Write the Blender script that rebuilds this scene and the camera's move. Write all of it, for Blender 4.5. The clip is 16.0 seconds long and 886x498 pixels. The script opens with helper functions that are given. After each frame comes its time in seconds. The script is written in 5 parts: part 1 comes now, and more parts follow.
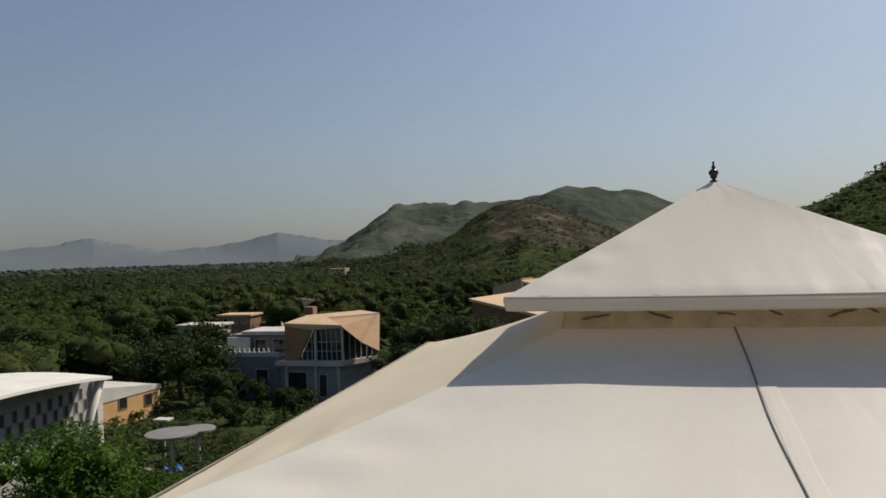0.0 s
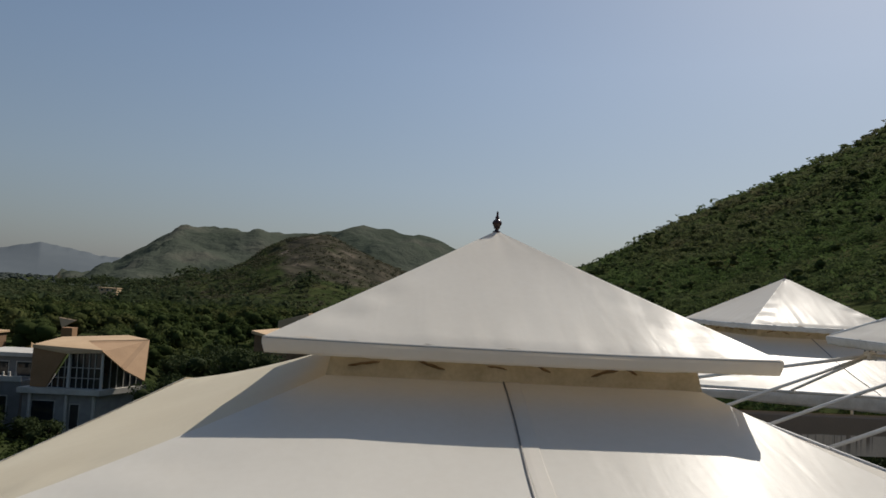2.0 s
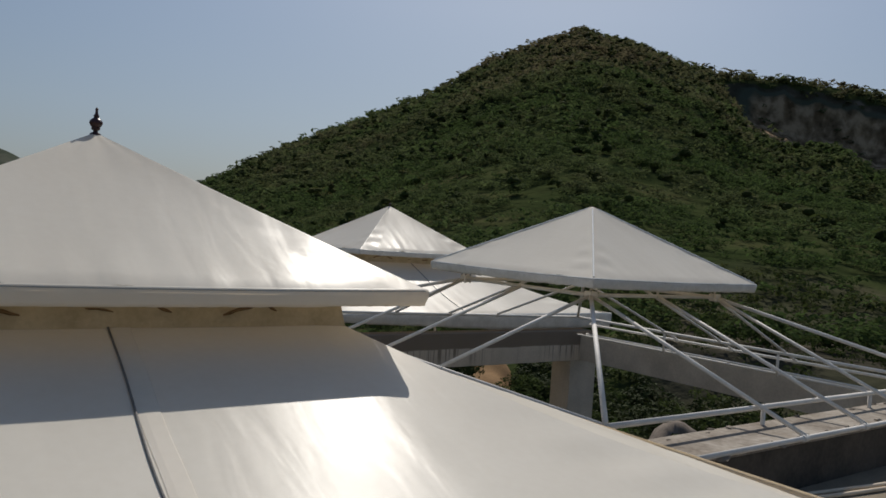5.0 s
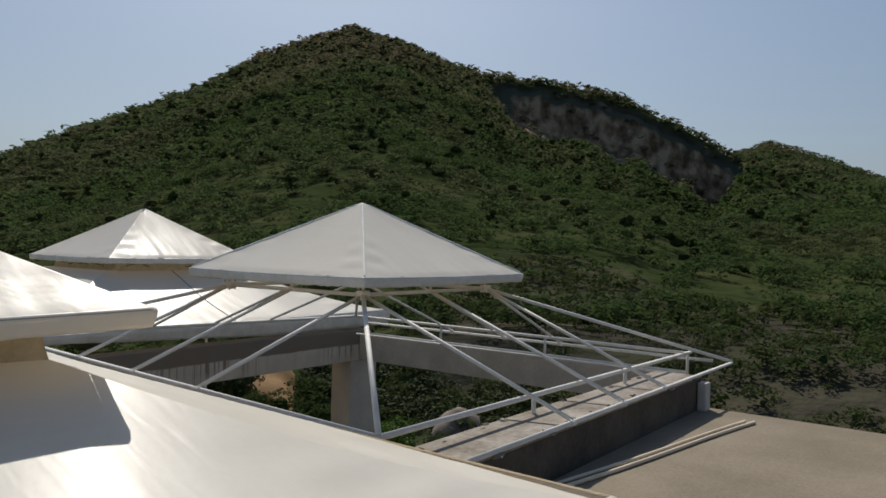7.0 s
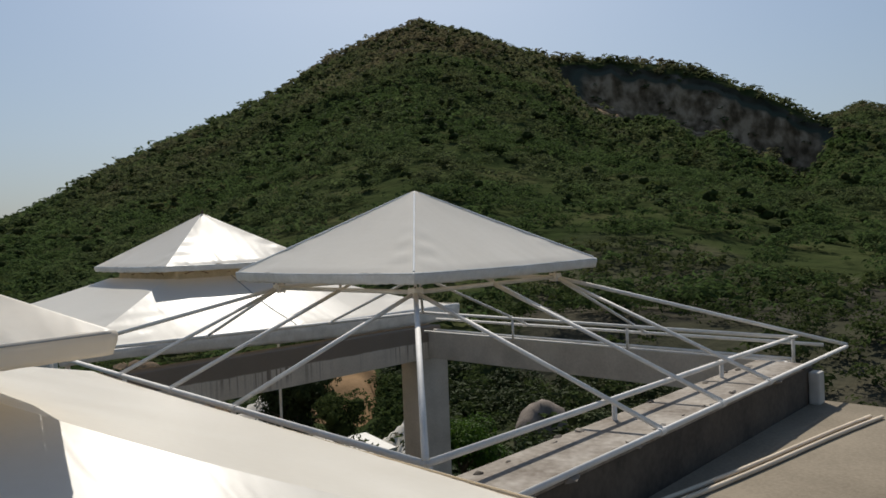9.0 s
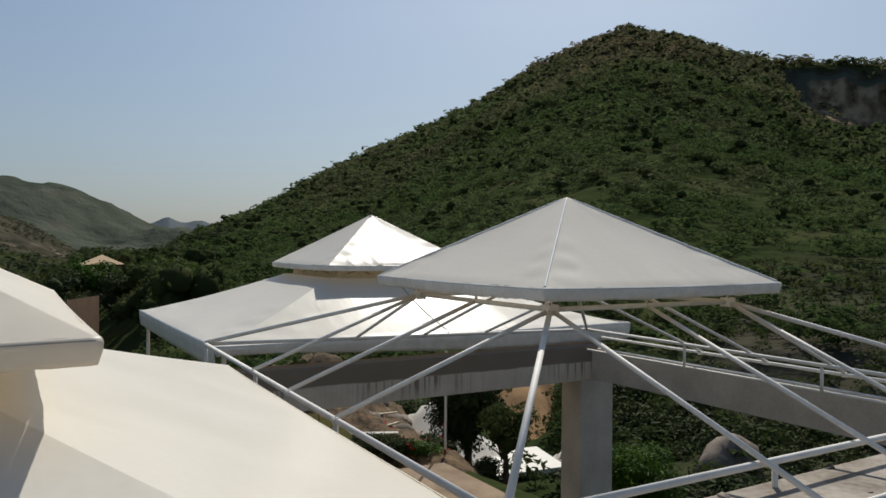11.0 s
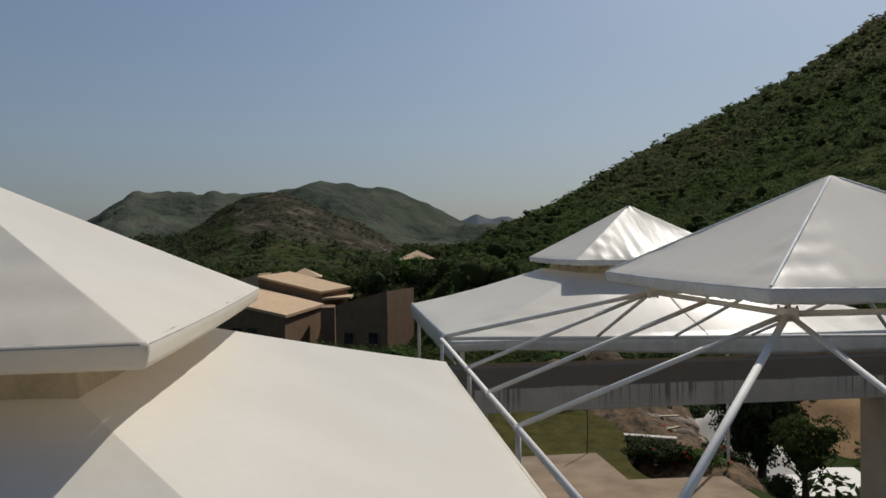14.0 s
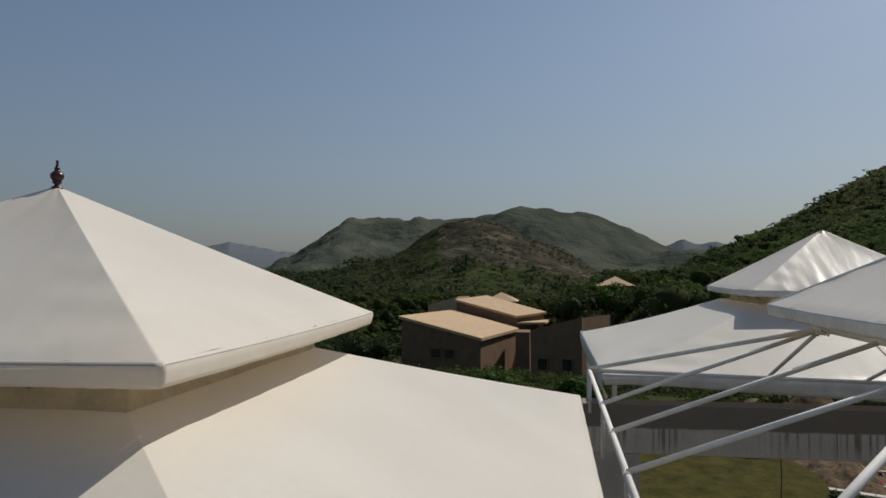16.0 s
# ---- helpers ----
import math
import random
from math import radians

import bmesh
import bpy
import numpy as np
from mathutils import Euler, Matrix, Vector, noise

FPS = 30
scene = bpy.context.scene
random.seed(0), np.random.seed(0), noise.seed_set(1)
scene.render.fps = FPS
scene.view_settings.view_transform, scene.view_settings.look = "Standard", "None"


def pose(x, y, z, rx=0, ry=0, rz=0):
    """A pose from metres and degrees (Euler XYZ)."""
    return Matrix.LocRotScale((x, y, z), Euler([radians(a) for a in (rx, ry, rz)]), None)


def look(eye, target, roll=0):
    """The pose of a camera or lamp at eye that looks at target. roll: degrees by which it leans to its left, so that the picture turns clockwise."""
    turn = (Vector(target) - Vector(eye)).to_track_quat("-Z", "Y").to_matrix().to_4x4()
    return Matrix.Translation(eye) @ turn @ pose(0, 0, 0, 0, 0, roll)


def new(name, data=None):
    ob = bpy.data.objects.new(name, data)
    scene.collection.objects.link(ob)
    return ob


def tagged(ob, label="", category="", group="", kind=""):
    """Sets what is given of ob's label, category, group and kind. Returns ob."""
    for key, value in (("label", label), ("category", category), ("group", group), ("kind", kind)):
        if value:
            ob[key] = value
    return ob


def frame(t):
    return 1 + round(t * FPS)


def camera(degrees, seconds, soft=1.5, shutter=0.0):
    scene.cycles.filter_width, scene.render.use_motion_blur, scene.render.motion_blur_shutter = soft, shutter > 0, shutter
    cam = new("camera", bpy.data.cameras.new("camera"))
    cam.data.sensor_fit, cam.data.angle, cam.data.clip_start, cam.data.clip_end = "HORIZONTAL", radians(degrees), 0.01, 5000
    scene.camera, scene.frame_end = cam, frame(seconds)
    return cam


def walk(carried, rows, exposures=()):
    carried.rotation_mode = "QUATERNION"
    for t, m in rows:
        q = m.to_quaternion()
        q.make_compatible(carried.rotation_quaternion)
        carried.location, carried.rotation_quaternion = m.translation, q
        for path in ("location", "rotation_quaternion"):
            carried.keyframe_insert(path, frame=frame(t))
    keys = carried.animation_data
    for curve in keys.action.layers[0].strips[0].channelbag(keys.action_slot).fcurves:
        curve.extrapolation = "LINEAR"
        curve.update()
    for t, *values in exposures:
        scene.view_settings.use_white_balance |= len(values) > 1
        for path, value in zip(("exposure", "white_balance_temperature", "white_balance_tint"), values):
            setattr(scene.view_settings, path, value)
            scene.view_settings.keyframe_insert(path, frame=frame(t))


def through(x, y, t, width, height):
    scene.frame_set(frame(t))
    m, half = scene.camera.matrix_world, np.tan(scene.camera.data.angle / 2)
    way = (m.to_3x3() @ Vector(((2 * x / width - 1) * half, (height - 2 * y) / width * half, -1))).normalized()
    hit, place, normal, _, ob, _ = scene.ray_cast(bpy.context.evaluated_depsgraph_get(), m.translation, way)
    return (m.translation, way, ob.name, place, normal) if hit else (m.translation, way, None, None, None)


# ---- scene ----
cam = camera(62.7, 16.0, soft=1.6)
PATH = [
    (0, (-0.943, -6.09, 0.289), (-1.351, -4.132, 0.299), -1.8),
    (0.5, (-0.952, -6.025, 0.28), (-1.17, -4.037, 0.313), 1.0),
    (1, (-0.896, -5.892, 0.281), (-1.125, -3.907, 0.371), -0.1),
    (1.5, (-0.841, -5.773, 0.3), (-0.956, -3.777, 0.377), 0.7),
    (2, (-0.851, -5.658, 0.292), (-0.698, -3.668, 0.41), 3.1),
    (2.5, (-0.94, -5.508, 0.299), (-0.503, -3.561, 0.433), 2.9),
    (3, (-0.919, -5.428, 0.302), (-0.308, -3.527, 0.415), 2.8),
    (3.5, (-0.844, -5.284, 0.305), (-0.121, -3.426, 0.464), 2.7),
    (4, (-0.822, -5.141, 0.258), (-0.098, -3.277, 0.297), 5.1),
    (4.5, (-0.815, -5.018, 0.267), (0.03, -3.205, 0.292), 6.8),
    (5, (-0.81, -4.902, 0.278), (0.347, -3.271, 0.256), 3.9),
    (7.5, (-0.212, -4.581, 0.308), (1.383, -3.374, 0.313), 1.2),
    (8, (-0.042, -4.466, 0.304), (1.548, -3.252, 0.304), 0.6),
    (8.5, (0.161, -4.362, 0.297), (1.686, -3.069, 0.286), -1.0),
    (10.8, (1.198, -4.164, 0.275), (2.281, -2.483, 0.259), -0.2),
    (11, (1.246, -4.149, 0.297), (2.271, -2.432, 0.298), 0.5),
    (11.5, (1.369, -4.179, 0.317), (2.231, -2.374, 0.339), -0.7),
    (12, (1.488, -4.093, 0.292), (2.203, -2.225, 0.302), 0.7),
    (12.5, (1.676, -3.992, 0.306), (2.245, -2.075, 0.298), 1.1),
    (13, (1.797, -3.94, 0.287), (2.246, -1.993, 0.211), -0.5),
    (13.5, (2.024, -3.968, 0.306), (2.314, -1.989, 0.284), 1.1),
    (14, (2.178, -4.019, 0.315), (2.436, -2.035, 0.297), -0.6),
    (14.5, (2.291, -3.982, 0.301), (2.512, -1.994, 0.278), -0.2),
    (15, (2.466, -3.929, 0.3), (2.559, -1.932, 0.329), 1.6),
    (15.5, (2.611, -3.889, 0.313), (2.604, -1.89, 0.36), -0.1),
    (16, (2.824, -3.855, 0.323), (2.539, -1.876, 0.376), 0.1),
]
walk(cam, [(t, look(e, g, r)) for t, e, g, r in PATH],
     [(0, 0.38, 6720, 12), (2.0, 0.16, 6550, 11), (3.5, 0.02, 6500, 11), (5, -0.04, 6440, 11), (7.5, 0.23, 6420, 10), (8.5, 0.31, 6420, 10), (11, 0.29, 6420, 9), (13.5, 0.03, 6400, 10), (16, 0.0, 6430, 11)])

# ---- light ----
SUN_AZ, SUN_EL = radians(43), radians(47)
world = bpy.data.worlds.new("sky")
scene.world = world
world.use_nodes = True
wn = world.node_tree
sky = wn.nodes.new("ShaderNodeTexSky")
sky.sky_type = "NISHITA"
sky.sun_disc = False
sky.sun_elevation, sky.sun_rotation = SUN_EL, SUN_AZ
sky.air_density, sky.dust_density, sky.ozone_density = 1.0, 1.5, 1.0
# summer haze: the clear sky mixed with a pale veil that thickens towards the horizon
tc = wn.nodes.new("ShaderNodeTexCoord")
sep = wn.nodes.new("ShaderNodeSeparateXYZ")
wn.links.new(tc.outputs["Generated"], sep.inputs[0])
veil = wn.nodes.new("ShaderNodeValToRGB")
veil.color_ramp.elements[0].position, veil.color_ramp.elements[0].color = 0.0, (2.55, 2.74, 3.02, 1)
veil.color_ramp.elements[1].position, veil.color_ramp.elements[1].color = 0.6, (0.8, 1.48, 2.45, 1)
veil.color_ramp.elements.new(0.14).color = (2.50, 2.98, 3.58, 1)
wn.links.new(sep.outputs[2], veil.inputs[0])
blend = wn.nodes.new("ShaderNodeMix")
blend.data_type = "RGBA"
thick = wn.nodes.new("ShaderNodeMapRange")
thick.inputs[1].default_value, thick.inputs[2].default_value, thick.inputs[3].default_value, thick.inputs[4].default_value = 0.0, 0.3, 0.7, 0.38
wn.links.new(sep.outputs[2], thick.inputs[0])
wn.links.new(thick.outputs[0], blend.inputs[0])
tint = wn.nodes.new("ShaderNodeMix")
tint.data_type, tint.blend_type = "RGBA", "MULTIPLY"
tint.inputs[0].default_value, tint.inputs[7].default_value = 1.0, (0.96, 1.01, 1.035, 1)
wn.links.new(sky.outputs[0], tint.inputs[6])
wn.links.new(tint.outputs[2], blend.inputs[6])
# the veil scatters forward: brighter round the sun, duller away from it
glow = wn.nodes.new("ShaderNodeVectorMath")
glow.operation = "DOT_PRODUCT"
glow.inputs[1].default_value = (math.sin(SUN_AZ) * math.cos(SUN_EL), math.cos(SUN_AZ) * math.cos(SUN_EL), math.sin(SUN_EL))
wn.links.new(tc.outputs["Generated"], glow.inputs[0])
spread = wn.nodes.new("ShaderNodeMapRange")
spread.inputs[1].default_value, spread.inputs[2].default_value = -1.0, 1.0
wn.links.new(glow.outputs["Value"], spread.inputs[0])
gain = wn.nodes.new("ShaderNodeValToRGB")
gain.color_ramp.elements[0].position, gain.color_ramp.elements[0].color = 0.05, (1.15, 1.15, 1.15, 1)
gain.color_ramp.elements[1].position, gain.color_ramp.elements[1].color = 0.875, (1.06, 1.06, 1.06, 1)
for place, much in ((0.35, 0.95), (0.56, 0.63)):
    gain.color_ramp.elements.new(place).color = (much, much, much, 1)
wn.links.new(spread.outputs[0], gain.inputs[0])
lit_veil = wn.nodes.new("ShaderNodeVectorMath")
lit_veil.operation = "SCALE"
wn.links.new(veil.outputs[0], lit_veil.inputs[0])
wn.links.new(gain.outputs[0], lit_veil.inputs["Scale"])
wn.links.new(lit_veil.outputs[0], blend.inputs[7])
wn.links.new(blend.outputs[2], wn.nodes["Background"].inputs[0])
wn.nodes["Background"].inputs[1].default_value = 0.080
sun = new("sun", bpy.data.lights.new("sun", "SUN"))
sun.data.energy, sun.data.angle, sun.data.color = 3.45, radians(0.6), (1.0, 0.94, 0.84)
sun_way = Vector((math.sin(SUN_AZ) * math.cos(SUN_EL), math.cos(SUN_AZ) * math.cos(SUN_EL), math.sin(SUN_EL)))
sun.matrix_world = look(sun_way * 50, (0, 0, 0))


# ---- materials ----
def surface(name, a, b, scale=4.0, rough=0.7, bump=0.2, fine=60.0, metal=0.0, stretch=(1, 1, 1), island=0.0,
            mix=0.5, crumple=0.0, translucent=0.0, through=None, spec=0.5, bump_dist=0.01, rnd=0.0):
    """A two-colour surface with large stains, fine grain and relief."""
    m = bpy.data.materials.new(name)
    m.use_nodes = True
    nt = m.node_tree
    bsdf = nt.nodes["Principled BSDF"]
    co = nt.nodes.new("ShaderNodeTexCoord")
    mp = nt.nodes.new("ShaderNodeMapping")
    mp.inputs["Scale"].default_value = stretch
    nt.links.new(co.outputs["Object"], mp.inputs[0])
    big = nt.nodes.new("ShaderNodeTexNoise")
    big.inputs["Scale"].default_value, big.inputs["Detail"].default_value = scale, 6
    small = nt.nodes.new("ShaderNodeTexNoise")
    small.inputs["Scale"].default_value, small.inputs["Detail"].default_value = fine, 4
    for n in (big, small):
        nt.links.new(mp.outputs[0], n.inputs["Vector"])
    add = nt.nodes.new("ShaderNodeMath")
    add.operation = "MULTIPLY_ADD"
    add.inputs[1].default_value, add.inputs[2].default_value = 0.35, 0.0
    nt.links.new(small.outputs[0], add.inputs[0])
    ad2 = nt.nodes.new("ShaderNodeMath")
    ad2.operation = "MULTIPLY_ADD"
    ad2.inputs[1].default_value = 0.65
    nt.links.new(big.outputs[0], ad2.inputs[0])
    nt.links.new(add.outputs[0], ad2.inputs[2])
    ramp = nt.nodes.new("ShaderNodeValToRGB")
    ramp.color_ramp.elements[0].position, ramp.color_ramp.elements[1].position = mix - 0.15, mix + 0.15
    ramp.color_ramp.elements[0].color, ramp.color_ramp.elements[1].color = (*a, 1), (*b, 1)
    nt.links.new(ad2.outputs[0], ramp.inputs[0])
    col = ramp.outputs[0]
    if island or rnd:
        if island:
            src = nt.nodes.new("ShaderNodeNewGeometry").outputs["Random Per Island"]
        else:
            src = nt.nodes.new("ShaderNodeObjectInfo").outputs["Random"]
        rng = nt.nodes.new("ShaderNodeMapRange")
        amp = island or rnd
        rng.inputs[3].default_value, rng.inputs[4].default_value = 1 - amp, 1 + amp
        nt.links.new(src, rng.inputs[0])
        hsv = nt.nodes.new("ShaderNodeHueSaturation")
        nt.links.new(rng.outputs[0], hsv.inputs["Value"])
        nt.links.new(col, hsv.inputs["Color"])
        col = hsv.outputs[0]
    nt.links.new(col, bsdf.inputs["Base Color"])
    bsdf.inputs["Metallic"].default_value = metal
    bsdf.inputs["Specular IOR Level"].default_value = spec
    rr = nt.nodes.new("ShaderNodeMapRange")
    rr.inputs[3].default_value, rr.inputs[4].default_value = max(0.02, rough - 0.08), min(1, rough + 0.08)
    nt.links.new(big.outputs[0], rr.inputs[0])
    nt.links.new(rr.outputs[0], bsdf.inputs["Roughness"])
    if bump:
        bp = nt.nodes.new("ShaderNodeBump")
        bp.inputs["Strength"].default_value, bp.inputs["Distance"].default_value = bump, bump_dist
        nt.links.new(ad2.outputs[0], bp.inputs["Height"])
        nt.links.new(bp.outputs[0], bsdf.inputs["Normal"])
        if crumple:
            fold = nt.nodes.new("ShaderNodeTexNoise")
            fold.inputs["Scale"].default_value, fold.inputs["Detail"].default_value, fold.inputs["Distortion"].default_value = 1.0, 1.5, 0.6
            drawn = nt.nodes.new("ShaderNodeMapping")
            drawn.inputs["Scale"].default_value = (8.0, 1.6, 3.0)
            nt.links.new(co.outputs["Object"], drawn.inputs[0])
            nt.links.new(drawn.outputs[0], fold.inputs["Vector"])
            b2 = nt.nodes.new("ShaderNodeBump")
            b2.inputs["Strength"].default_value, b2.inputs["Distance"].default_value = crumple, 0.03
            nt.links.new(fold.outputs[0], b2.inputs["Height"])
            nt.links.new(bp.outputs[0], b2.inputs["Normal"])
            nt.links.new(b2.outputs[0], bsdf.inputs["Normal"])
    if translucent:
        tr = nt.nodes.new("ShaderNodeBsdfTranslucent")
        if through:
            tr.inputs[0].default_value = (*through, 1)
        else:
            nt.links.new(col, tr.inputs[0])
        mx = nt.nodes.new("ShaderNodeMixShader")
        mx.inputs[0].default_value = translucent
        nt.links.new(bsdf.outputs[0], mx.inputs[1])
        nt.links.new(tr.outputs[0], mx.inputs[2])
        nt.links.new(mx.outputs[0], nt.nodes["Material Output"].inputs[0])
    return m


M = {}
M["canvas"] = surface("canvas", (0.775, 0.728, 0.637), (0.83, 0.788, 0.70), 1.3, 0.33, 0.08, 22, spec=0.115, crumple=0.08, translucent=0.25, through=(0.84, 0.66, 0.43), bump_dist=0.012)
# canvas copy for the left slope, its warmer, dimmer light put into the colour
M["canvas_warm_light"] = surface("canvas_warm_light", (0.68, 0.60, 0.45), (0.74, 0.665, 0.51), 1.3, 0.6, 0.06, 22, spec=0.1, crumple=0.04, translucent=0.25, through=(0.84, 0.66, 0.43), bump_dist=0.012)
M["canvas_hem"] = surface("canvas_hem", (0.60, 0.58, 0.54), (0.76, 0.74, 0.70), 5, 0.4, 0.3, 30, spec=0.3, crumple=0.25, translucent=0.07)
M["canvas_tan"] = surface("canvas_tan", (0.42, 0.35, 0.23), (0.60, 0.51, 0.36), 6, 0.6, 0.2, 40, translucent=0.15)
M["piping"] = surface("piping", (0.10, 0.095, 0.09), (0.22, 0.21, 0.20), 10, 0.7, 0.1)
M["hem_cord"] = surface("hem_cord", (0.30, 0.28, 0.25), (0.42, 0.39, 0.35), 10, 0.7, 0.1)
M["vent_tie"] = surface("vent_tie", (0.14, 0.09, 0.05), (0.24, 0.16, 0.09), 10, 0.8, 0.1, spec=0.1)
M["hip_welt"] = surface("hip_welt", (0.76, 0.74, 0.70), (0.84, 0.82, 0.78), 6, 0.2, 0.3, 30, spec=0.8)
M["finial_wood"] = surface("finial_wood", (0.030, 0.010, 0.010), (0.075, 0.022, 0.020), 8, 0.3, 0.1, 40)
M["white_pipe"] = surface("white_pipe", (0.66, 0.625, 0.57), (0.80, 0.765, 0.71), 5, 0.62, 0.1, 60, spec=0.2)
M["concrete"] = surface("concrete", (0.42, 0.375, 0.315), (0.60, 0.54, 0.46), 2.2, 0.85, 0.4, 30)
M["concrete_slab"] = surface("concrete_slab", (0.165, 0.136, 0.097), (0.275, 0.23, 0.17), 0.9, 0.9, 0.4, 40, spec=0.12)
# stained concrete, darkened further: the parapet face's shade is put into the colour
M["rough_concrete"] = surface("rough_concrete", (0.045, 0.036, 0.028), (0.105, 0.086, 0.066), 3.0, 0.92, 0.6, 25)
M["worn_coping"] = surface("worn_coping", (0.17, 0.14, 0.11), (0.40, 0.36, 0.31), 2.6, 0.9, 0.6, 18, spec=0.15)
M["cane"] = surface("cane", (0.54, 0.44, 0.32), (0.68, 0.57, 0.43), 6, 0.6, 0.2, 40, stretch=(0.2, 3, 3))
M["plaster"] = surface("plaster", (0.24, 0.23, 0.22), (0.34, 0.33, 0.31), 2.0, 0.85, 0.2, 30)
M["stone_terrace"] = surface("stone_terrace", (0.17, 0.125, 0.085), (0.29, 0.225, 0.165), 1.5, 0.9, 0.5, 25, spec=0.12)
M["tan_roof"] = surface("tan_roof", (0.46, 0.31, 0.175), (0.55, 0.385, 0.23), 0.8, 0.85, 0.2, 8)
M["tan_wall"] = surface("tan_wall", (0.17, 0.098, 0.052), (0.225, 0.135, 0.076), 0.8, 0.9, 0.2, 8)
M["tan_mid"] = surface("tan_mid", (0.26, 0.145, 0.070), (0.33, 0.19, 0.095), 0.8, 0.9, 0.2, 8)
# lighter tan for the right facet, its sunlight put into the colour
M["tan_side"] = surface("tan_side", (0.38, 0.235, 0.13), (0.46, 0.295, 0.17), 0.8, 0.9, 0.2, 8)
M["ochre"] = surface("ochre", (0.46, 0.27, 0.10), (0.56, 0.35, 0.15), 0.7, 0.9, 0.2, 8)
M["white_render"] = surface("white_render", (0.40, 0.375, 0.335), (0.56, 0.53, 0.475), 0.8, 0.85, 0.2, 8)
M["white_paint"] = surface("white_paint", (0.58, 0.55, 0.49), (0.70, 0.67, 0.60), 0.8, 0.7, 0.2, 8)
M["grey_render"] = surface("grey_render", (0.16, 0.157, 0.15), (0.24, 0.235, 0.225), 0.8, 0.85, 0.2, 8)
M["dark_void"] = surface("dark_void", (0.02, 0.018, 0.016), (0.04, 0.036, 0.032), 2, 0.6, 0.0)
M["glass"] = surface("glass", (0.015, 0.018, 0.02), (0.03, 0.034, 0.038), 1, 0.08, 0.0, spec=0.6)
M["roof_tile"] = surface("roof_tile", (0.22, 0.07, 0.035), (0.36, 0.13, 0.07), 2, 0.85, 0.3, 8)
M["leaf"] = surface("leaf", (0.023, 0.037, 0.013), (0.062, 0.074, 0.027), 0.045, 0.7, 0.0, 0.9, island=0.25, translucent=0.2, spec=0.05)
M["leaf_bright"] = surface("leaf_bright", (0.030, 0.072, 0.008), (0.078, 0.132, 0.020), 0.8, 0.6, 0.0, 5, island=0.35, translucent=0.30, spec=0.08)
M["bark"] = surface("bark", (0.05, 0.035, 0.022), (0.11, 0.08, 0.055), 6, 0.9, 0.6, 30, stretch=(1, 1, 0.2))
M["grass"] = surface("grass", (0.026, 0.030, 0.006), (0.078, 0.066, 0.018), 2.2, 0.95, 0.8, 14, spec=0.05)
M["earth"] = surface("earth", (0.17, 0.100, 0.046), (0.30, 0.185, 0.090), 0.9, 0.95, 0.5, 14, spec=0.12)
M["rock"] = surface("rock", (0.10, 0.078, 0.060), (0.24, 0.19, 0.15), 1.6, 0.9, 0.6, 14, rnd=0.35)
M["flower"] = surface("flower", (0.33, 0.010, 0.014), (0.45, 0.02, 0.03), 4, 0.9, 0.0, spec=0.0)
M["disc"] = surface("disc", (0.14, 0.14, 0.135), (0.21, 0.205, 0.195), 1.5, 0.9, 0.2, 12)
M["rubble"] = surface("rubble", (0.022, 0.018, 0.011), (0.17, 0.115, 0.068), 3.2, 0.95, 0.9, 9, bump_dist=0.05, spec=0.12)
M["blue"] = surface("blue", (0.03, 0.12, 0.45), (0.05, 0.18, 0.60), 2, 0.5, 0.1)


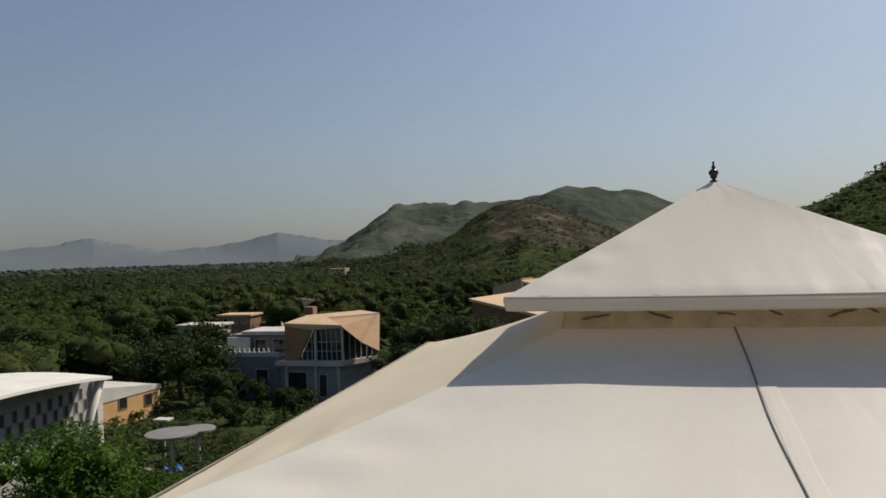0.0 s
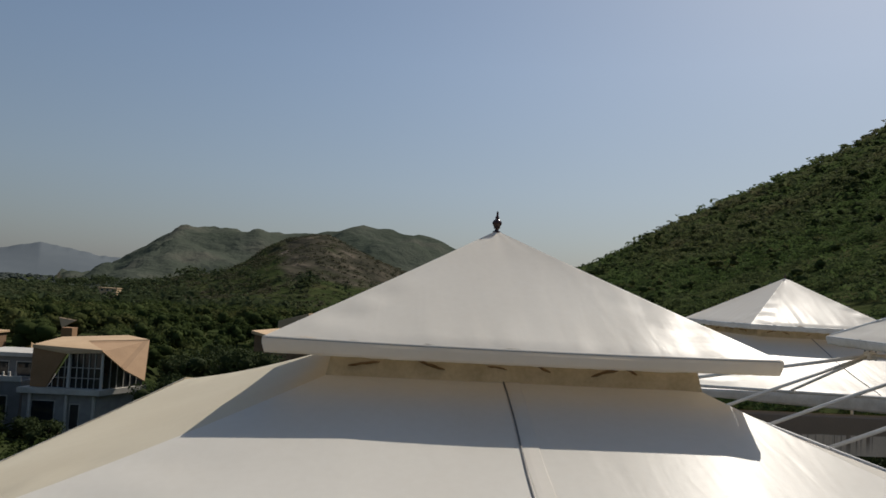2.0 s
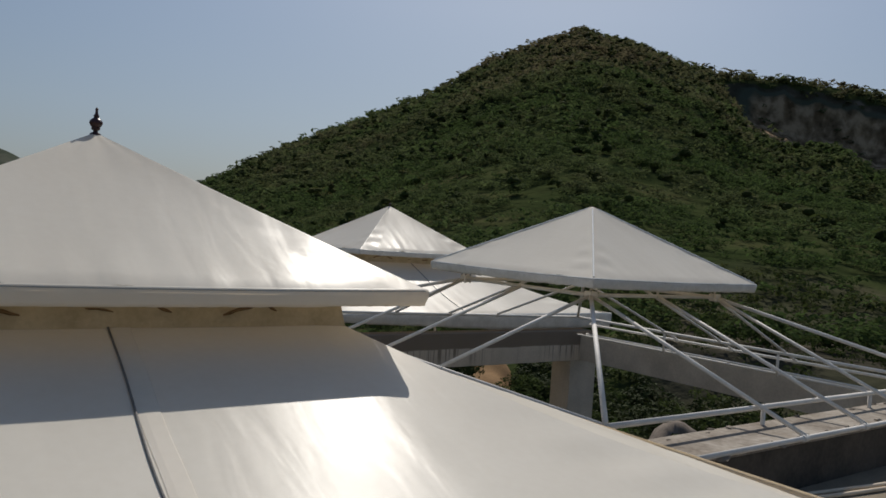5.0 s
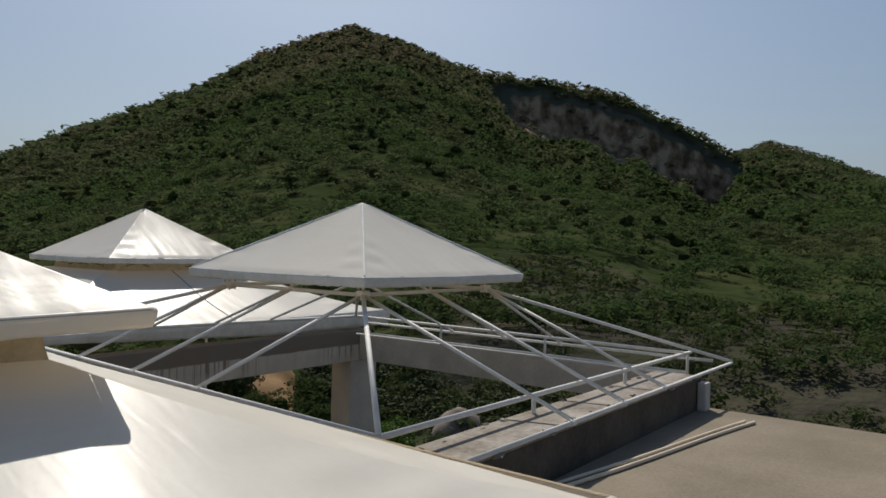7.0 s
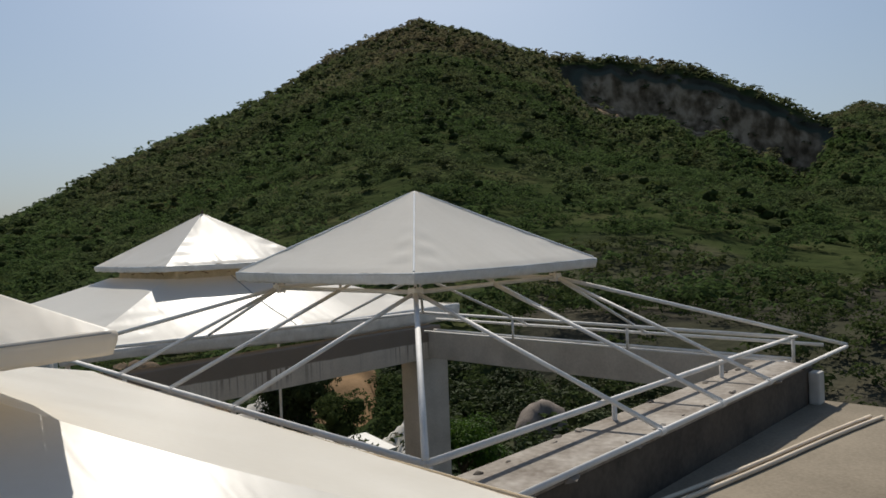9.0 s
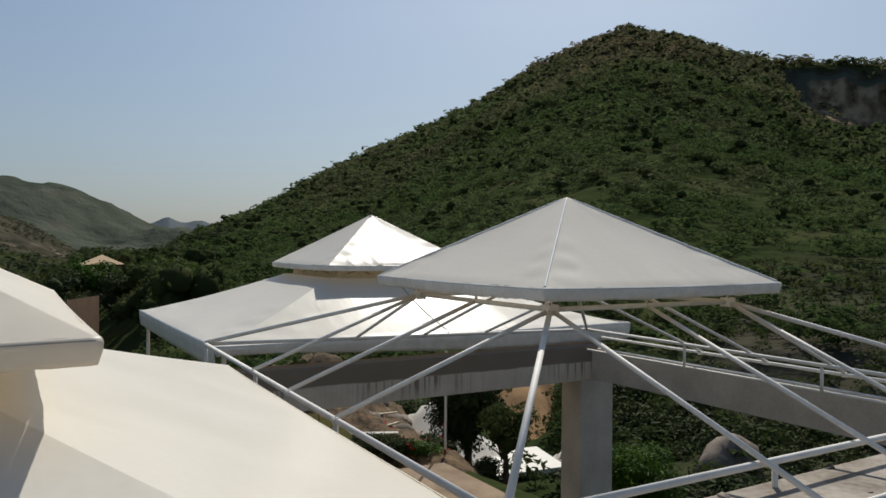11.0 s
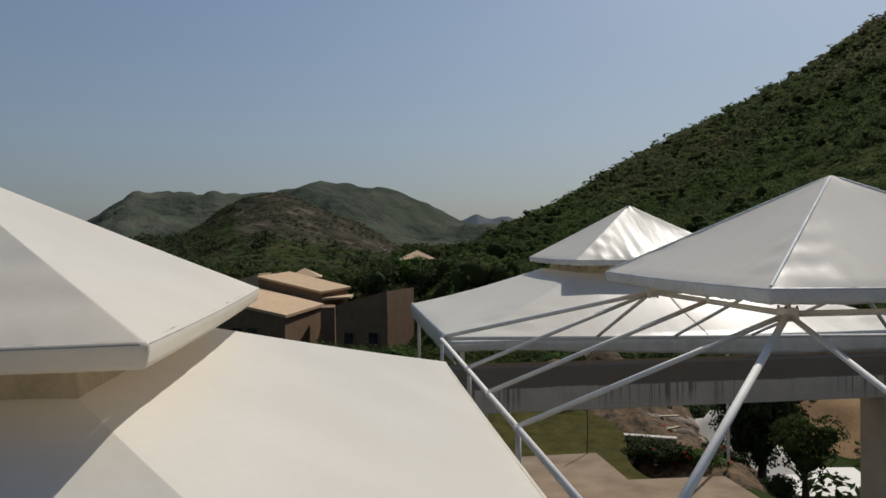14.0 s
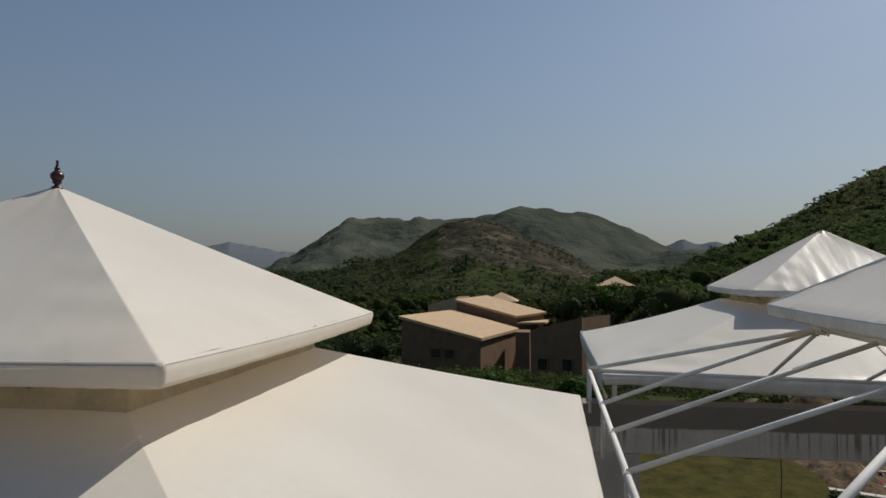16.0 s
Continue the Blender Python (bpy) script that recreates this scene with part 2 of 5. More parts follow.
def terrain_material():
    """Scrub, dry grass with distance haze in its colour, and bare rock on the steep faces."""
    m = bpy.data.materials.new("terrain")
    m.use_nodes = True
    nt = m.node_tree
    bsdf = nt.nodes["Principled BSDF"]
    bsdf.inputs["Roughness"].default_value = 0.95
    bsdf.inputs["Specular IOR Level"].default_value = 0.0
    co = nt.nodes.new("ShaderNodeTexCoord")

    def noise_at(scale, detail=8):
        n = nt.nodes.new("ShaderNodeTexNoise")
        n.inputs["Scale"].default_value, n.inputs["Detail"].default_value = scale, detail
        nt.links.new(co.outputs["Object"], n.inputs["Vector"])
        return n.outputs[0]

    def ramp(src, stops):
        r = nt.nodes.new("ShaderNodeValToRGB")
        r.color_ramp.elements[0].position, r.color_ramp.elements[0].color = stops[0][0], (*stops[0][1], 1)
        r.color_ramp.elements[1].position, r.color_ramp.elements[1].color = stops[-1][0], (*stops[-1][1], 1)
        for p, c in stops[1:-1]:
            r.color_ramp.elements.new(p).color = (*c, 1)
        nt.links.new(src, r.inputs[0])
        return r.outputs[0]

    scrub = ramp(noise_at(0.06, 10), [(0.35, (0.030, 0.042, 0.016)), (0.56, (0.047, 0.057, 0.023)), (0.80, (0.080, 0.072, 0.037))])
    rock = ramp(noise_at(0.05, 14), [(0.32, (0.036, 0.036, 0.026)), (0.50, (0.057, 0.053, 0.039)), (0.60, (0.076, 0.067, 0.050)), (0.72, (0.155, 0.130, 0.102))])
    at = nt.nodes.new("ShaderNodeAttribute")
    at.attribute_name = "bare"
    jit = nt.nodes.new("ShaderNodeMath")
    jit.operation = "MULTIPLY_ADD"
    jit.inputs[1].default_value, jit.inputs[2].default_value = 1.1, -0.55
    nt.links.new(noise_at(0.03, 8), jit.inputs[0])
    sm = nt.nodes.new("ShaderNodeMath")
    sm.operation = "ADD"
    nt.links.new(at.outputs["Fac"], sm.inputs[0])
    nt.links.new(jit.outputs[0], sm.inputs[1])
    f = ramp(sm.outputs[0], [(0.35, (0, 0, 0)), (0.62, (1, 1, 1))])
    mx = nt.nodes.new("ShaderNodeMix")
    mx.data_type = "RGBA"
    nt.links.new(f, mx.inputs[0])
    nt.links.new(scrub, mx.inputs[6])
    nt.links.new(rock, mx.inputs[7])
    # far hill tone: dry scrub greyed, with distance haze put into the colour
    hazed_dry = ramp(noise_at(0.012, 12), [(0.35, (0.052, 0.062, 0.047)), (0.55, (0.071, 0.080, 0.062)), (0.75, (0.100, 0.098, 0.078))])
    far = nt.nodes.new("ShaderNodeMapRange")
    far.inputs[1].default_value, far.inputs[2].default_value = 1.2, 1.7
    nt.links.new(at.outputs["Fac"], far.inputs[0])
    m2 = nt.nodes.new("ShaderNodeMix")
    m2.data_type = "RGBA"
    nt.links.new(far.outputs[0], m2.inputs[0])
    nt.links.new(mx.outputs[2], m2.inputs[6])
    nt.links.new(hazed_dry, m2.inputs[7])
    # the cliff: pale weathered rock in upright ribs
    upright = nt.nodes.new("ShaderNodeMapping")
    upright.inputs["Scale"].default_value = (1, 1, 0.55)
    nt.links.new(co.outputs["Object"], upright.inputs[0])
    ribs = nt.nodes.new("ShaderNodeTexNoise")
    ribs.inputs["Scale"].default_value, ribs.inputs["Detail"].default_value = 0.11, 12
    nt.links.new(upright.outputs[0], ribs.inputs["Vector"])
    face = ramp(ribs.outputs[0], [(0.36, (0.085, 0.060, 0.036)), (0.50, (0.20, 0.145, 0.092)), (0.64, (0.36, 0.27, 0.18))])
    cliff = nt.nodes.new("ShaderNodeMapRange")
    cliff.inputs[1].default_value, cliff.inputs[2].default_value = 2.15, 2.7
    nt.links.new(at.outputs["Fac"], cliff.inputs[0])
    m3 = nt.nodes.new("ShaderNodeMix")
    m3.data_type = "RGBA"
    nt.links.new(cliff.outputs[0], m3.inputs[0])
    nt.links.new(m2.outputs[2], m3.inputs[6])
    nt.links.new(face, m3.inputs[7])
    nt.links.new(m3.outputs[2], bsdf.inputs["Base Color"])
    bp = nt.nodes.new("ShaderNodeBump")
    bp.inputs["Strength"].default_value, bp.inputs["Distance"].default_value = 1.0, 7.0
    nt.links.new(noise_at(0.05, 12), bp.inputs["Height"])
    nt.links.new(bp.outputs[0], bsdf.inputs["Normal"])
    return m


M["terrain"] = terrain_material()


def scrub_material(name, tones, patch, climb=0.0, vary=0.2, through=0.35):
    """Leaves whose colour drifts in wide patches, drier with height, each clump a little apart."""
    m = bpy.data.materials.new(name)
    m.use_nodes = True
    nt = m.node_tree
    bsdf = nt.nodes["Principled BSDF"]
    bsdf.inputs["Roughness"].default_value = 0.9
    bsdf.inputs["Specular IOR Level"].default_value = 0.03
    co = nt.nodes.new("ShaderNodeTexCoord")

    def noise_at(scale, detail):
        n = nt.nodes.new("ShaderNodeTexNoise")
        n.inputs["Scale"].default_value, n.inputs["Detail"].default_value = scale, detail
        nt.links.new(co.outputs["Object"], n.inputs["Vector"])
        return n.outputs[0]

    def linked(op, one, two, three=0.0):
        n = nt.nodes.new("ShaderNodeMath")
        n.operation = op
        for k, q in enumerate((one, two, three)):
            if isinstance(q, float):
                n.inputs[k].default_value = q
            else:
                nt.links.new(q, n.inputs[k])
        return n.outputs[0]
    sp = nt.nodes.new("ShaderNodeSeparateXYZ")
    nt.links.new(co.outputs["Object"], sp.inputs[0])
    f = linked("MULTIPLY_ADD", sp.outputs[2], climb, noise_at(patch, 5))
    f = linked("MULTIPLY_ADD", noise_at(patch * 9, 3), 0.35, linked("SUBTRACT", f, 0.175))
    ramp = nt.nodes.new("ShaderNodeValToRGB")
    for k, (p, c) in enumerate(tones):
        e = ramp.color_ramp.elements[k] if k < 2 else ramp.color_ramp.elements.new(p)
        e.position, e.color = p, (*c, 1)
    nt.links.new(f, ramp.inputs[0])
    rng = nt.nodes.new("ShaderNodeMapRange")
    rng.inputs[3].default_value, rng.inputs[4].default_value = 1 - vary, 1 + vary
    nt.links.new(nt.nodes.new("ShaderNodeNewGeometry").outputs["Random Per Island"], rng.inputs[0])
    hsv = nt.nodes.new("ShaderNodeHueSaturation")
    nt.links.new(rng.outputs[0], hsv.inputs["Value"])
    nt.links.new(ramp.outputs[0], hsv.inputs["Color"])
    nt.links.new(hsv.outputs[0], bsdf.inputs["Base Color"])
    tr = nt.nodes.new("ShaderNodeBsdfTranslucent")
    nt.links.new(hsv.outputs[0], tr.inputs[0])
    mx = nt.nodes.new("ShaderNodeMixShader")
    mx.inputs[0].default_value = through
    nt.links.new(bsdf.outputs[0], mx.inputs[1])
    nt.links.new(tr.outputs[0], mx.inputs[2])
    nt.links.new(mx.outputs[0], nt.nodes["Material Output"].inputs[0])
    return m


M["leaf_hill"] = scrub_material("leaf_hill", [(0.30, (0.040, 0.066, 0.020)), (0.84, (0.120, 0.104, 0.060)), (0.48, (0.062, 0.094, 0.032)), (0.66, (0.086, 0.098, 0.045))], 0.010, 0.0011, 0.2, 0.5)
M["leaf_far"] = scrub_material("leaf_far", [(0.32, (0.038, 0.052, 0.024)), (0.74, (0.100, 0.100, 0.050)), (0.52, (0.056, 0.072, 0.034))], 0.006)
M["leaf_wood"] = scrub_material("leaf_wood", [(0.32, (0.036, 0.054, 0.016)), (0.74, (0.100, 0.095, 0.036)), (0.52, (0.058, 0.076, 0.025))], 0.02, 0.0, 0.22)
M["leaf_dry"] = scrub_material("leaf_dry", [(0.32, (0.058, 0.066, 0.036)), (0.74, (0.110, 0.098, 0.062)), (0.52, (0.080, 0.080, 0.048))], 0.02)
# far woods: distance haze is put into these paler grey-greens
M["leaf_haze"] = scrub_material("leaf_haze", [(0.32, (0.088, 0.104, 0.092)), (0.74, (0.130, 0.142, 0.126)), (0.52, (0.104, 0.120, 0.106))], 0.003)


def stained_concrete():
    """Grey concrete with a dark weathered band along its top and drips that run down from it."""
    m = surface("stained_concrete", (0.52, 0.455, 0.37), (0.70, 0.62, 0.52), 2.2, 0.85, 0.35, 30)
    nt = m.node_tree
    bsdf = nt.nodes["Principled BSDF"]
    clean = bsdf.inputs["Base Color"].links[0].from_socket
    co = nt.nodes.new("ShaderNodeTexCoord")
    sp = nt.nodes.new("ShaderNodeSeparateXYZ")
    nt.links.new(co.outputs["Object"], sp.inputs[0])

    def noise_at(stretch, scale, detail):
        mp = nt.nodes.new("ShaderNodeMapping")
        mp.inputs["Scale"].default_value = stretch
        nt.links.new(co.outputs["Object"], mp.inputs[0])
        n = nt.nodes.new("ShaderNodeTexNoise")
        n.inputs["Scale"].default_value, n.inputs["Detail"].default_value = scale, detail
        nt.links.new(mp.outputs[0], n.inputs["Vector"])
        return n.outputs[0]

    def ranged(src, lo, hi):
        n = nt.nodes.new("ShaderNodeMapRange")
        n.inputs[1].default_value, n.inputs[2].default_value = lo, hi
        nt.links.new(src, n.inputs[0])
        return n.outputs[0]

    def joined(op, one, two):
        n = nt.nodes.new("ShaderNodeMath")
        n.operation = op
        for k, s in enumerate((one, two)):
            if isinstance(s, float):
                n.inputs[k].default_value = s
            else:
                nt.links.new(s, n.inputs[k])
        return n.outputs[0]
    # the band: its lower rim wanders by a centimetre or two
    rim = joined("MULTIPLY", noise_at((1, 1, 1), 3.0, 4), 0.05)
    band = ranged(joined("ADD", sp.outputs[2], rim), -1.535, -1.515)
    # the drips: thin runs of uneven length
    runs = ranged(noise_at((15, 3, 0.12), 1.7, 5), 0.51, 0.60)
    reach = joined("MULTIPLY", noise_at((2.2, 1, 0.05), 2.0, 4), 0.75)
    low = ranged(joined("ADD", sp.outputs[2], reach), -1.52, -1.30)
    patch = ranged(noise_at((1.4, 1, 0.05), 1.3, 3), 0.38, 0.60)
    drip = joined("MULTIPLY", joined("MULTIPLY", joined("MULTIPLY", runs, patch), low), 0.95)
    stain = joined("MULTIPLY", joined("MAXIMUM", band, drip), 0.85)
    mx = nt.nodes.new("ShaderNodeMix")
    mx.data_type = "RGBA"
    nt.links.new(stain, mx.inputs[0])
    nt.links.new(clean, mx.inputs[6])
    mx.inputs[7].default_value = (0.16, 0.122, 0.09, 1)
    nt.links.new(mx.outputs[2], bsdf.inputs["Base Color"])
    return m


M["stained_concrete"] = stained_concrete()


# ---- mesh helpers ----
def link_mesh(name, verts, faces, mat, parent=None, smooth=False, label=""):
    me = bpy.data.meshes.new(name)
    me.from_pydata([tuple(v) for v in verts], [], faces)
    me.materials.append(M[mat])
    if smooth:
        me.polygons.foreach_set("use_smooth", [True] * len(me.polygons))
    me.update()
    ob = new(name, me)
    if parent is not None:
        ob.parent = parent
    if label:
        tagged(ob, label)
    return ob


def part(name, bm, mat, parent=None, label="", smooth=False):
    """Links a bmesh as one mesh object under a thing or a part."""
    me = bpy.data.meshes.new(name)
    bmesh.ops.recalc_face_normals(bm, faces=bm.faces)
    bm.to_mesh(me)
    bm.free()
    me.materials.append(M[mat])
    if smooth:
        me.polygons.foreach_set("use_smooth", [True] * len(me.polygons))
    ob = new(name, me)
    if parent is not None:
        ob.parent = parent
    if label:
        tagged(ob, label)
    return ob


def thing(name, m, label, category, group="", kind=""):
    e = new(name)
    e.matrix_world = m
    return tagged(e, label, category, group, kind)


def bm_block(x0, x1, y0, y1, z0, z1, bevel=0.01):
    bm = bmesh.new()
    bmesh.ops.create_cube(bm, size=1)
    for v in bm.verts:
        v.co = Vector(((x0 + x1) / 2 + v.co.x * (x1 - x0), (y0 + y1) / 2 + v.co.y * (y1 - y0), (z0 + z1) / 2 + v.co.z * (z1 - z0)))
    if bevel:
        bmesh.ops.bevel(bm, geom=list(bm.edges), offset=bevel, segments=2, affect="EDGES", profile=0.6)
    return bm


def bm_prism(outline, z0, z1, bevel=0.0):
    """An upright prism on a plan outline; z1 may be one height for each corner."""
    bm = bmesh.new()
    tops = z1 if isinstance(z1, (list, tuple)) else [z1] * len(outline)
    lo = [bm.verts.new((x, y, z0)) for x, y in outline]
    hi = [bm.verts.new((p[0], p[1], z)) for p, z in zip(outline, tops)]
    n = len(outline)
    bm.faces.new(lo[::-1])
    bm.faces.new(hi)
    for i in range(n):
        bm.faces.new((lo[i], lo[(i + 1) % n], hi[(i + 1) % n], hi[i]))
    if bevel:
        bmesh.ops.bevel(bm, geom=list(bm.edges), offset=bevel, segments=1, affect="EDGES")
    return bm


def bm_tube(pts, r, n=12, caps=True):
    """A round bar along a line of points; r may be one radius for each."""
    bm = bmesh.new()
    pts = [Vector(p) for p in pts]
    rs = r if isinstance(r, (list, tuple)) else [r] * len(pts)
    rings = []
    ref = None
    for i, p in enumerate(pts):
        d = (pts[min(i + 1, len(pts) - 1)] - pts[max(i - 1, 0)]).normalized()
        if ref is None:
            ref = Vector((0, 0, 1)) if abs(d.z) < 0.9 else Vector((1, 0, 0))
        a = d.cross(ref).normalized()
        b = a.cross(d).normalized()
        ref = b
        rings.append([bm.verts.new(p + (a * math.cos(k * 2 * math.pi / n) + b * math.sin(k * 2 * math.pi / n)) * rs[i]) for k in range(n)])
    for q, w in zip(rings, rings[1:]):
        for k in range(n):
            bm.faces.new((q[k], q[(k + 1) % n], w[(k + 1) % n], w[k]))
    if caps:
        bm.faces.new(rings[0])
        bm.faces.new(rings[-1][::-1])
    return bm


def bm_lathe(profile, n=24):
    bm = bmesh.new()
    rings = [[bm.verts.new((r * math.cos(k * 2 * math.pi / n), r * math.sin(k * 2 * math.pi / n), z)) for k in range(n)] for r, z in profile]
    for q, w in zip(rings, rings[1:]):
        for k in range(n):
            bm.faces.new((q[k], q[(k + 1) % n], w[(k + 1) % n], w[k]))
    bm.faces.new(rings[0])
    bm.faces.new(rings[-1])
    return bm


def tri_mesh(name, v, f, mat, smooth=False, parent=None):
    """A large triangle mesh from arrays."""
    me = bpy.data.meshes.new(name)
    me.vertices.add(len(v))
    me.vertices.foreach_set("co", np.asarray(v, np.float32).ravel())
    me.loops.add(len(f) * 3)
    me.loops.foreach_set("vertex_index", np.asarray(f, np.int32).ravel())
    me.polygons.add(len(f))
    me.polygons.foreach_set("loop_start", np.arange(0, len(f) * 3, 3, dtype=np.int32))
    me.polygons.foreach_set("loop_total", np.full(len(f), 3, np.int32))
    if smooth:
        me.polygons.foreach_set("use_smooth", np.ones(len(f), bool))
    me.materials.append(M[mat])
    me.update(calc_edges=True)
    ob = new(name, me)
    if parent is not None:
        ob.parent = parent
    return ob


# ---- the ground, one sheet to the horizon ----
def lattice(x, y, seed=0):
    """Smooth value noise on arrays, -1 to 1."""
    xi, yi = np.floor(x).astype(np.int64), np.floor(y).astype(np.int64)
    fx, fy = x - xi, y - yi
    fx, fy = fx * fx * (3 - 2 * fx), fy * fy * (3 - 2 * fy)

    def h(a, b):
        n = (a * 374761393 + b * 668265263 + seed * 982451653) & 0x7FFFFFFF
        n = ((n ^ (n >> 13)) * 1274126177) & 0x7FFFFFFF
        return ((n ^ (n >> 16)) & 0xFFFF) / 32767.5 - 1
    a, b, c, d = h(xi, yi), h(xi + 1, yi), h(xi, yi + 1), h(xi + 1, yi + 1)
    return (a * (1 - fx) + b * fx) * (1 - fy) + (c * (1 - fx) + d * fx) * fy


def fbm(x, y, octaves=5, seed=0):
    out, amp = 0.0, 0.5
    for k in range(octaves):
        out = out + amp * lattice(x * 2 ** k + 17.3 * k, y * 2 ** k - 9.1 * k, seed + k)
        amp *= 0.5
    return out


def step(a, b, x):
    u = np.clip((x - a) / (b - a), 0, 1)
    return u * u * (3 - 2 * u)


# crest lines of the hills: bearing from the y axis in degrees, rise in degrees
BIG = ([8, 12, 14, 17, 21, 25, 28, 34, 39, 45, 49.5, 53, 56, 60, 65, 70, 74, 80, 100, 130, 160], [-2, 0.5, 1.5, 2.9, 5.4, 7.4, 8.7, 11.5, 14.3, 16.5, 15.6, 14.2, 13.5, 13.1, 12.1, 9.9, 7.2, 5, 4, 3, 0])
SIDE = ([60, 70, 74, 76.5, 80, 84, 90, 110], [2, 5, 7.3, 8.2, 7.1, 5.3, 3.7, 1])
TWIN = ([-24.5, -21.5, -18.3, -15.8, -13.2, -9.6, -7, -5, -2, 1.7, 4, 5.6, 9, 11, 15], [-1, 0, 2.2, 3.7, 3.75, 4.4, 4.0, 4.1, 4.75, 4.6, 4.0, 3.2, 1.8, 1.0, 0])
KNOLL = ([-19, -15.5, -12.5, -10.8, -9.6, -8.6, -7.4, -6.0, -4.8, -3.2, -1.3, 1.3, 4.7, 9], [-1.2, 0.05, 1.0, 1.9, 2.8, 3.35, 3.75, 4.2, 4.1, 3.4, 2.6, 1.4, -0.9, -2])


def ground_height(x, y):
    r = np.hypot(x, y) + 1e-6
    az = np.degrees(np.arctan2(x, y))
    z = -4.62 - 7.0 * step(2, 30, -x + 0.12 * (y - 8)) - 2.2 * step(14, 40, y) * step(-12, 6, x) * (1 - step(8, 40, x)) - 9.0 * step(70, 700, r)
    z = z - 2.1 * step(10.4, 13.5, x) * (1 - step(26, 40, r))
    z = z - 1.7 * step(15.5, 18.5, x) * step(12.5, 15.5, y) * (1 - step(26, 40, r))
    z = z - 0.9 * np.exp(-((x - 7.2) ** 2 / 22 + (y - 14.5) ** 2 / 36))
    basin = np.exp(-((x + 13 - (y - 130) * -0.03) / 26) ** 4 - ((y - 112) / 52) ** 4)
    z = z - (20.2 + z) * basin * (z > -20)
    z = z + 0.5 * fbm(x / 9, y / 9, 4, 3) * step(16, 40, r)
    bare = np.zeros_like(z)
    rough = fbm(x / 120, y / 120, 6, 11)

    def hill(crest, rc, r0, z0, power, rocky, relief):
        nonlocal z, bare
        top = np.tan(np.radians(np.interp(az, crest[0], crest[1], left=-8, right=-8))) * rc
        u = (r - r0) / (rc - r0)
        prof = np.where(u < 1, np.clip(u, 0, 1) ** power, np.clip(1 - (u - 1) * 0.8, -1, 1))
        h = z0 + (top - z0) * prof + relief * rough * step(0.05, 0.5, u) * (0.35 + 0.65 * np.abs(1 - np.clip(u, 0, 1.6)) * 2)
        h = h + 0.16 * relief * fbm(x / 24, y / 24, 4, 31) * step(0.1, 0.5, u)
        h = np.where((top < z0) | (u < 0), -99, h)
        bare = np.where(h > z, rocky(u, az), bare)
        z = np.maximum(z, h)

    # a bare value of 2 picks the tone that has haze in it
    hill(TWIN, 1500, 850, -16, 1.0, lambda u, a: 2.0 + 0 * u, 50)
    hill(KNOLL, 700, 330, -14, 1.0, lambda u, a: 0.62 * step(-10, -7, a) * step(0.15, 0.45, u) + 0.12, 20)
    hill(SIDE, 1150, 60, -9, 1.5, lambda u, a: 0.10 + 0 * u, 20)
    hill(BIG, 755, 24, -7.5, 1.22, lambda u, a: 0.04 + 3.0 * step(0.855, 0.875, u) * step(55, 59, a) * (1 - step(73.5, 76, a)) * (1 - step(0.945, 0.96, u)) + 0.15 * step(70, 78, a) + 0.60 * step(56, 64, a) * (1 - step(0.03, 0.09, u)), 16)
    # a broken cliff under the right shoulder of the big hill
    scarp = step(54, 60, az) * (1 - step(73, 76, az))
    z = z - scarp * 46 * step(0.10, 0.86, r / 755) * (1 - step(0.925, 0.965 + 0.006 * fbm(az * 1.5, r / 90, 3, 9), r / 755)) * (1 + 0.12 * fbm(az * 1.6, r / 60, 3, 5) + 0.30 * fbm(az * 0.8, r / 400, 3, 15))
    bare = np.maximum(bare, 0.62 * step(50, 60, az) * (1 - step(55, 110, r)))
    # a rubble heap past the lawn
    z = z + 1.5 * np.exp(-((x - 12.2) ** 2 + (y - 20) ** 2) / 14)
    return z, bare


def build_ground():
    rings = np.unique(np.concatenate([[1.0], np.geomspace(3, 1700, 190), np.arange(602, 772, 5.5), np.geomspace(1800, 4700, 10)]))
    azs = np.concatenate([np.arange(-56, 104, 0.4), np.arange(104, 304, 4.0)])
    a, r = np.meshgrid(np.radians(azs), rings)
    x, y = r * np.sin(a), r * np.cos(a)
    z, bare = ground_height(x, y)
    v = np.stack([x, y, z], -1).reshape(-1, 3)
    n, k = len(azs), len(rings)
    i = np.arange(k - 1)[:, None] * n + np.arange(n)[None]
    j = np.arange(k - 1)[:, None] * n + (np.arange(n)[None] + 1) % n
    f = np.concatenate([np.stack([i, i + n, j + n], -1).reshape(-1, 3), np.stack([i, j + n, j], -1).reshape(-1, 3)])
    f = f[:, ::-1]
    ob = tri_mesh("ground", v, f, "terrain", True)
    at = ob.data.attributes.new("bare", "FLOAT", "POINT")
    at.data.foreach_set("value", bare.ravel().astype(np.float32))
    tagged(ob, "scrubby valley floor and dry rocky hillsides", "ground", kind="structure")


build_ground()


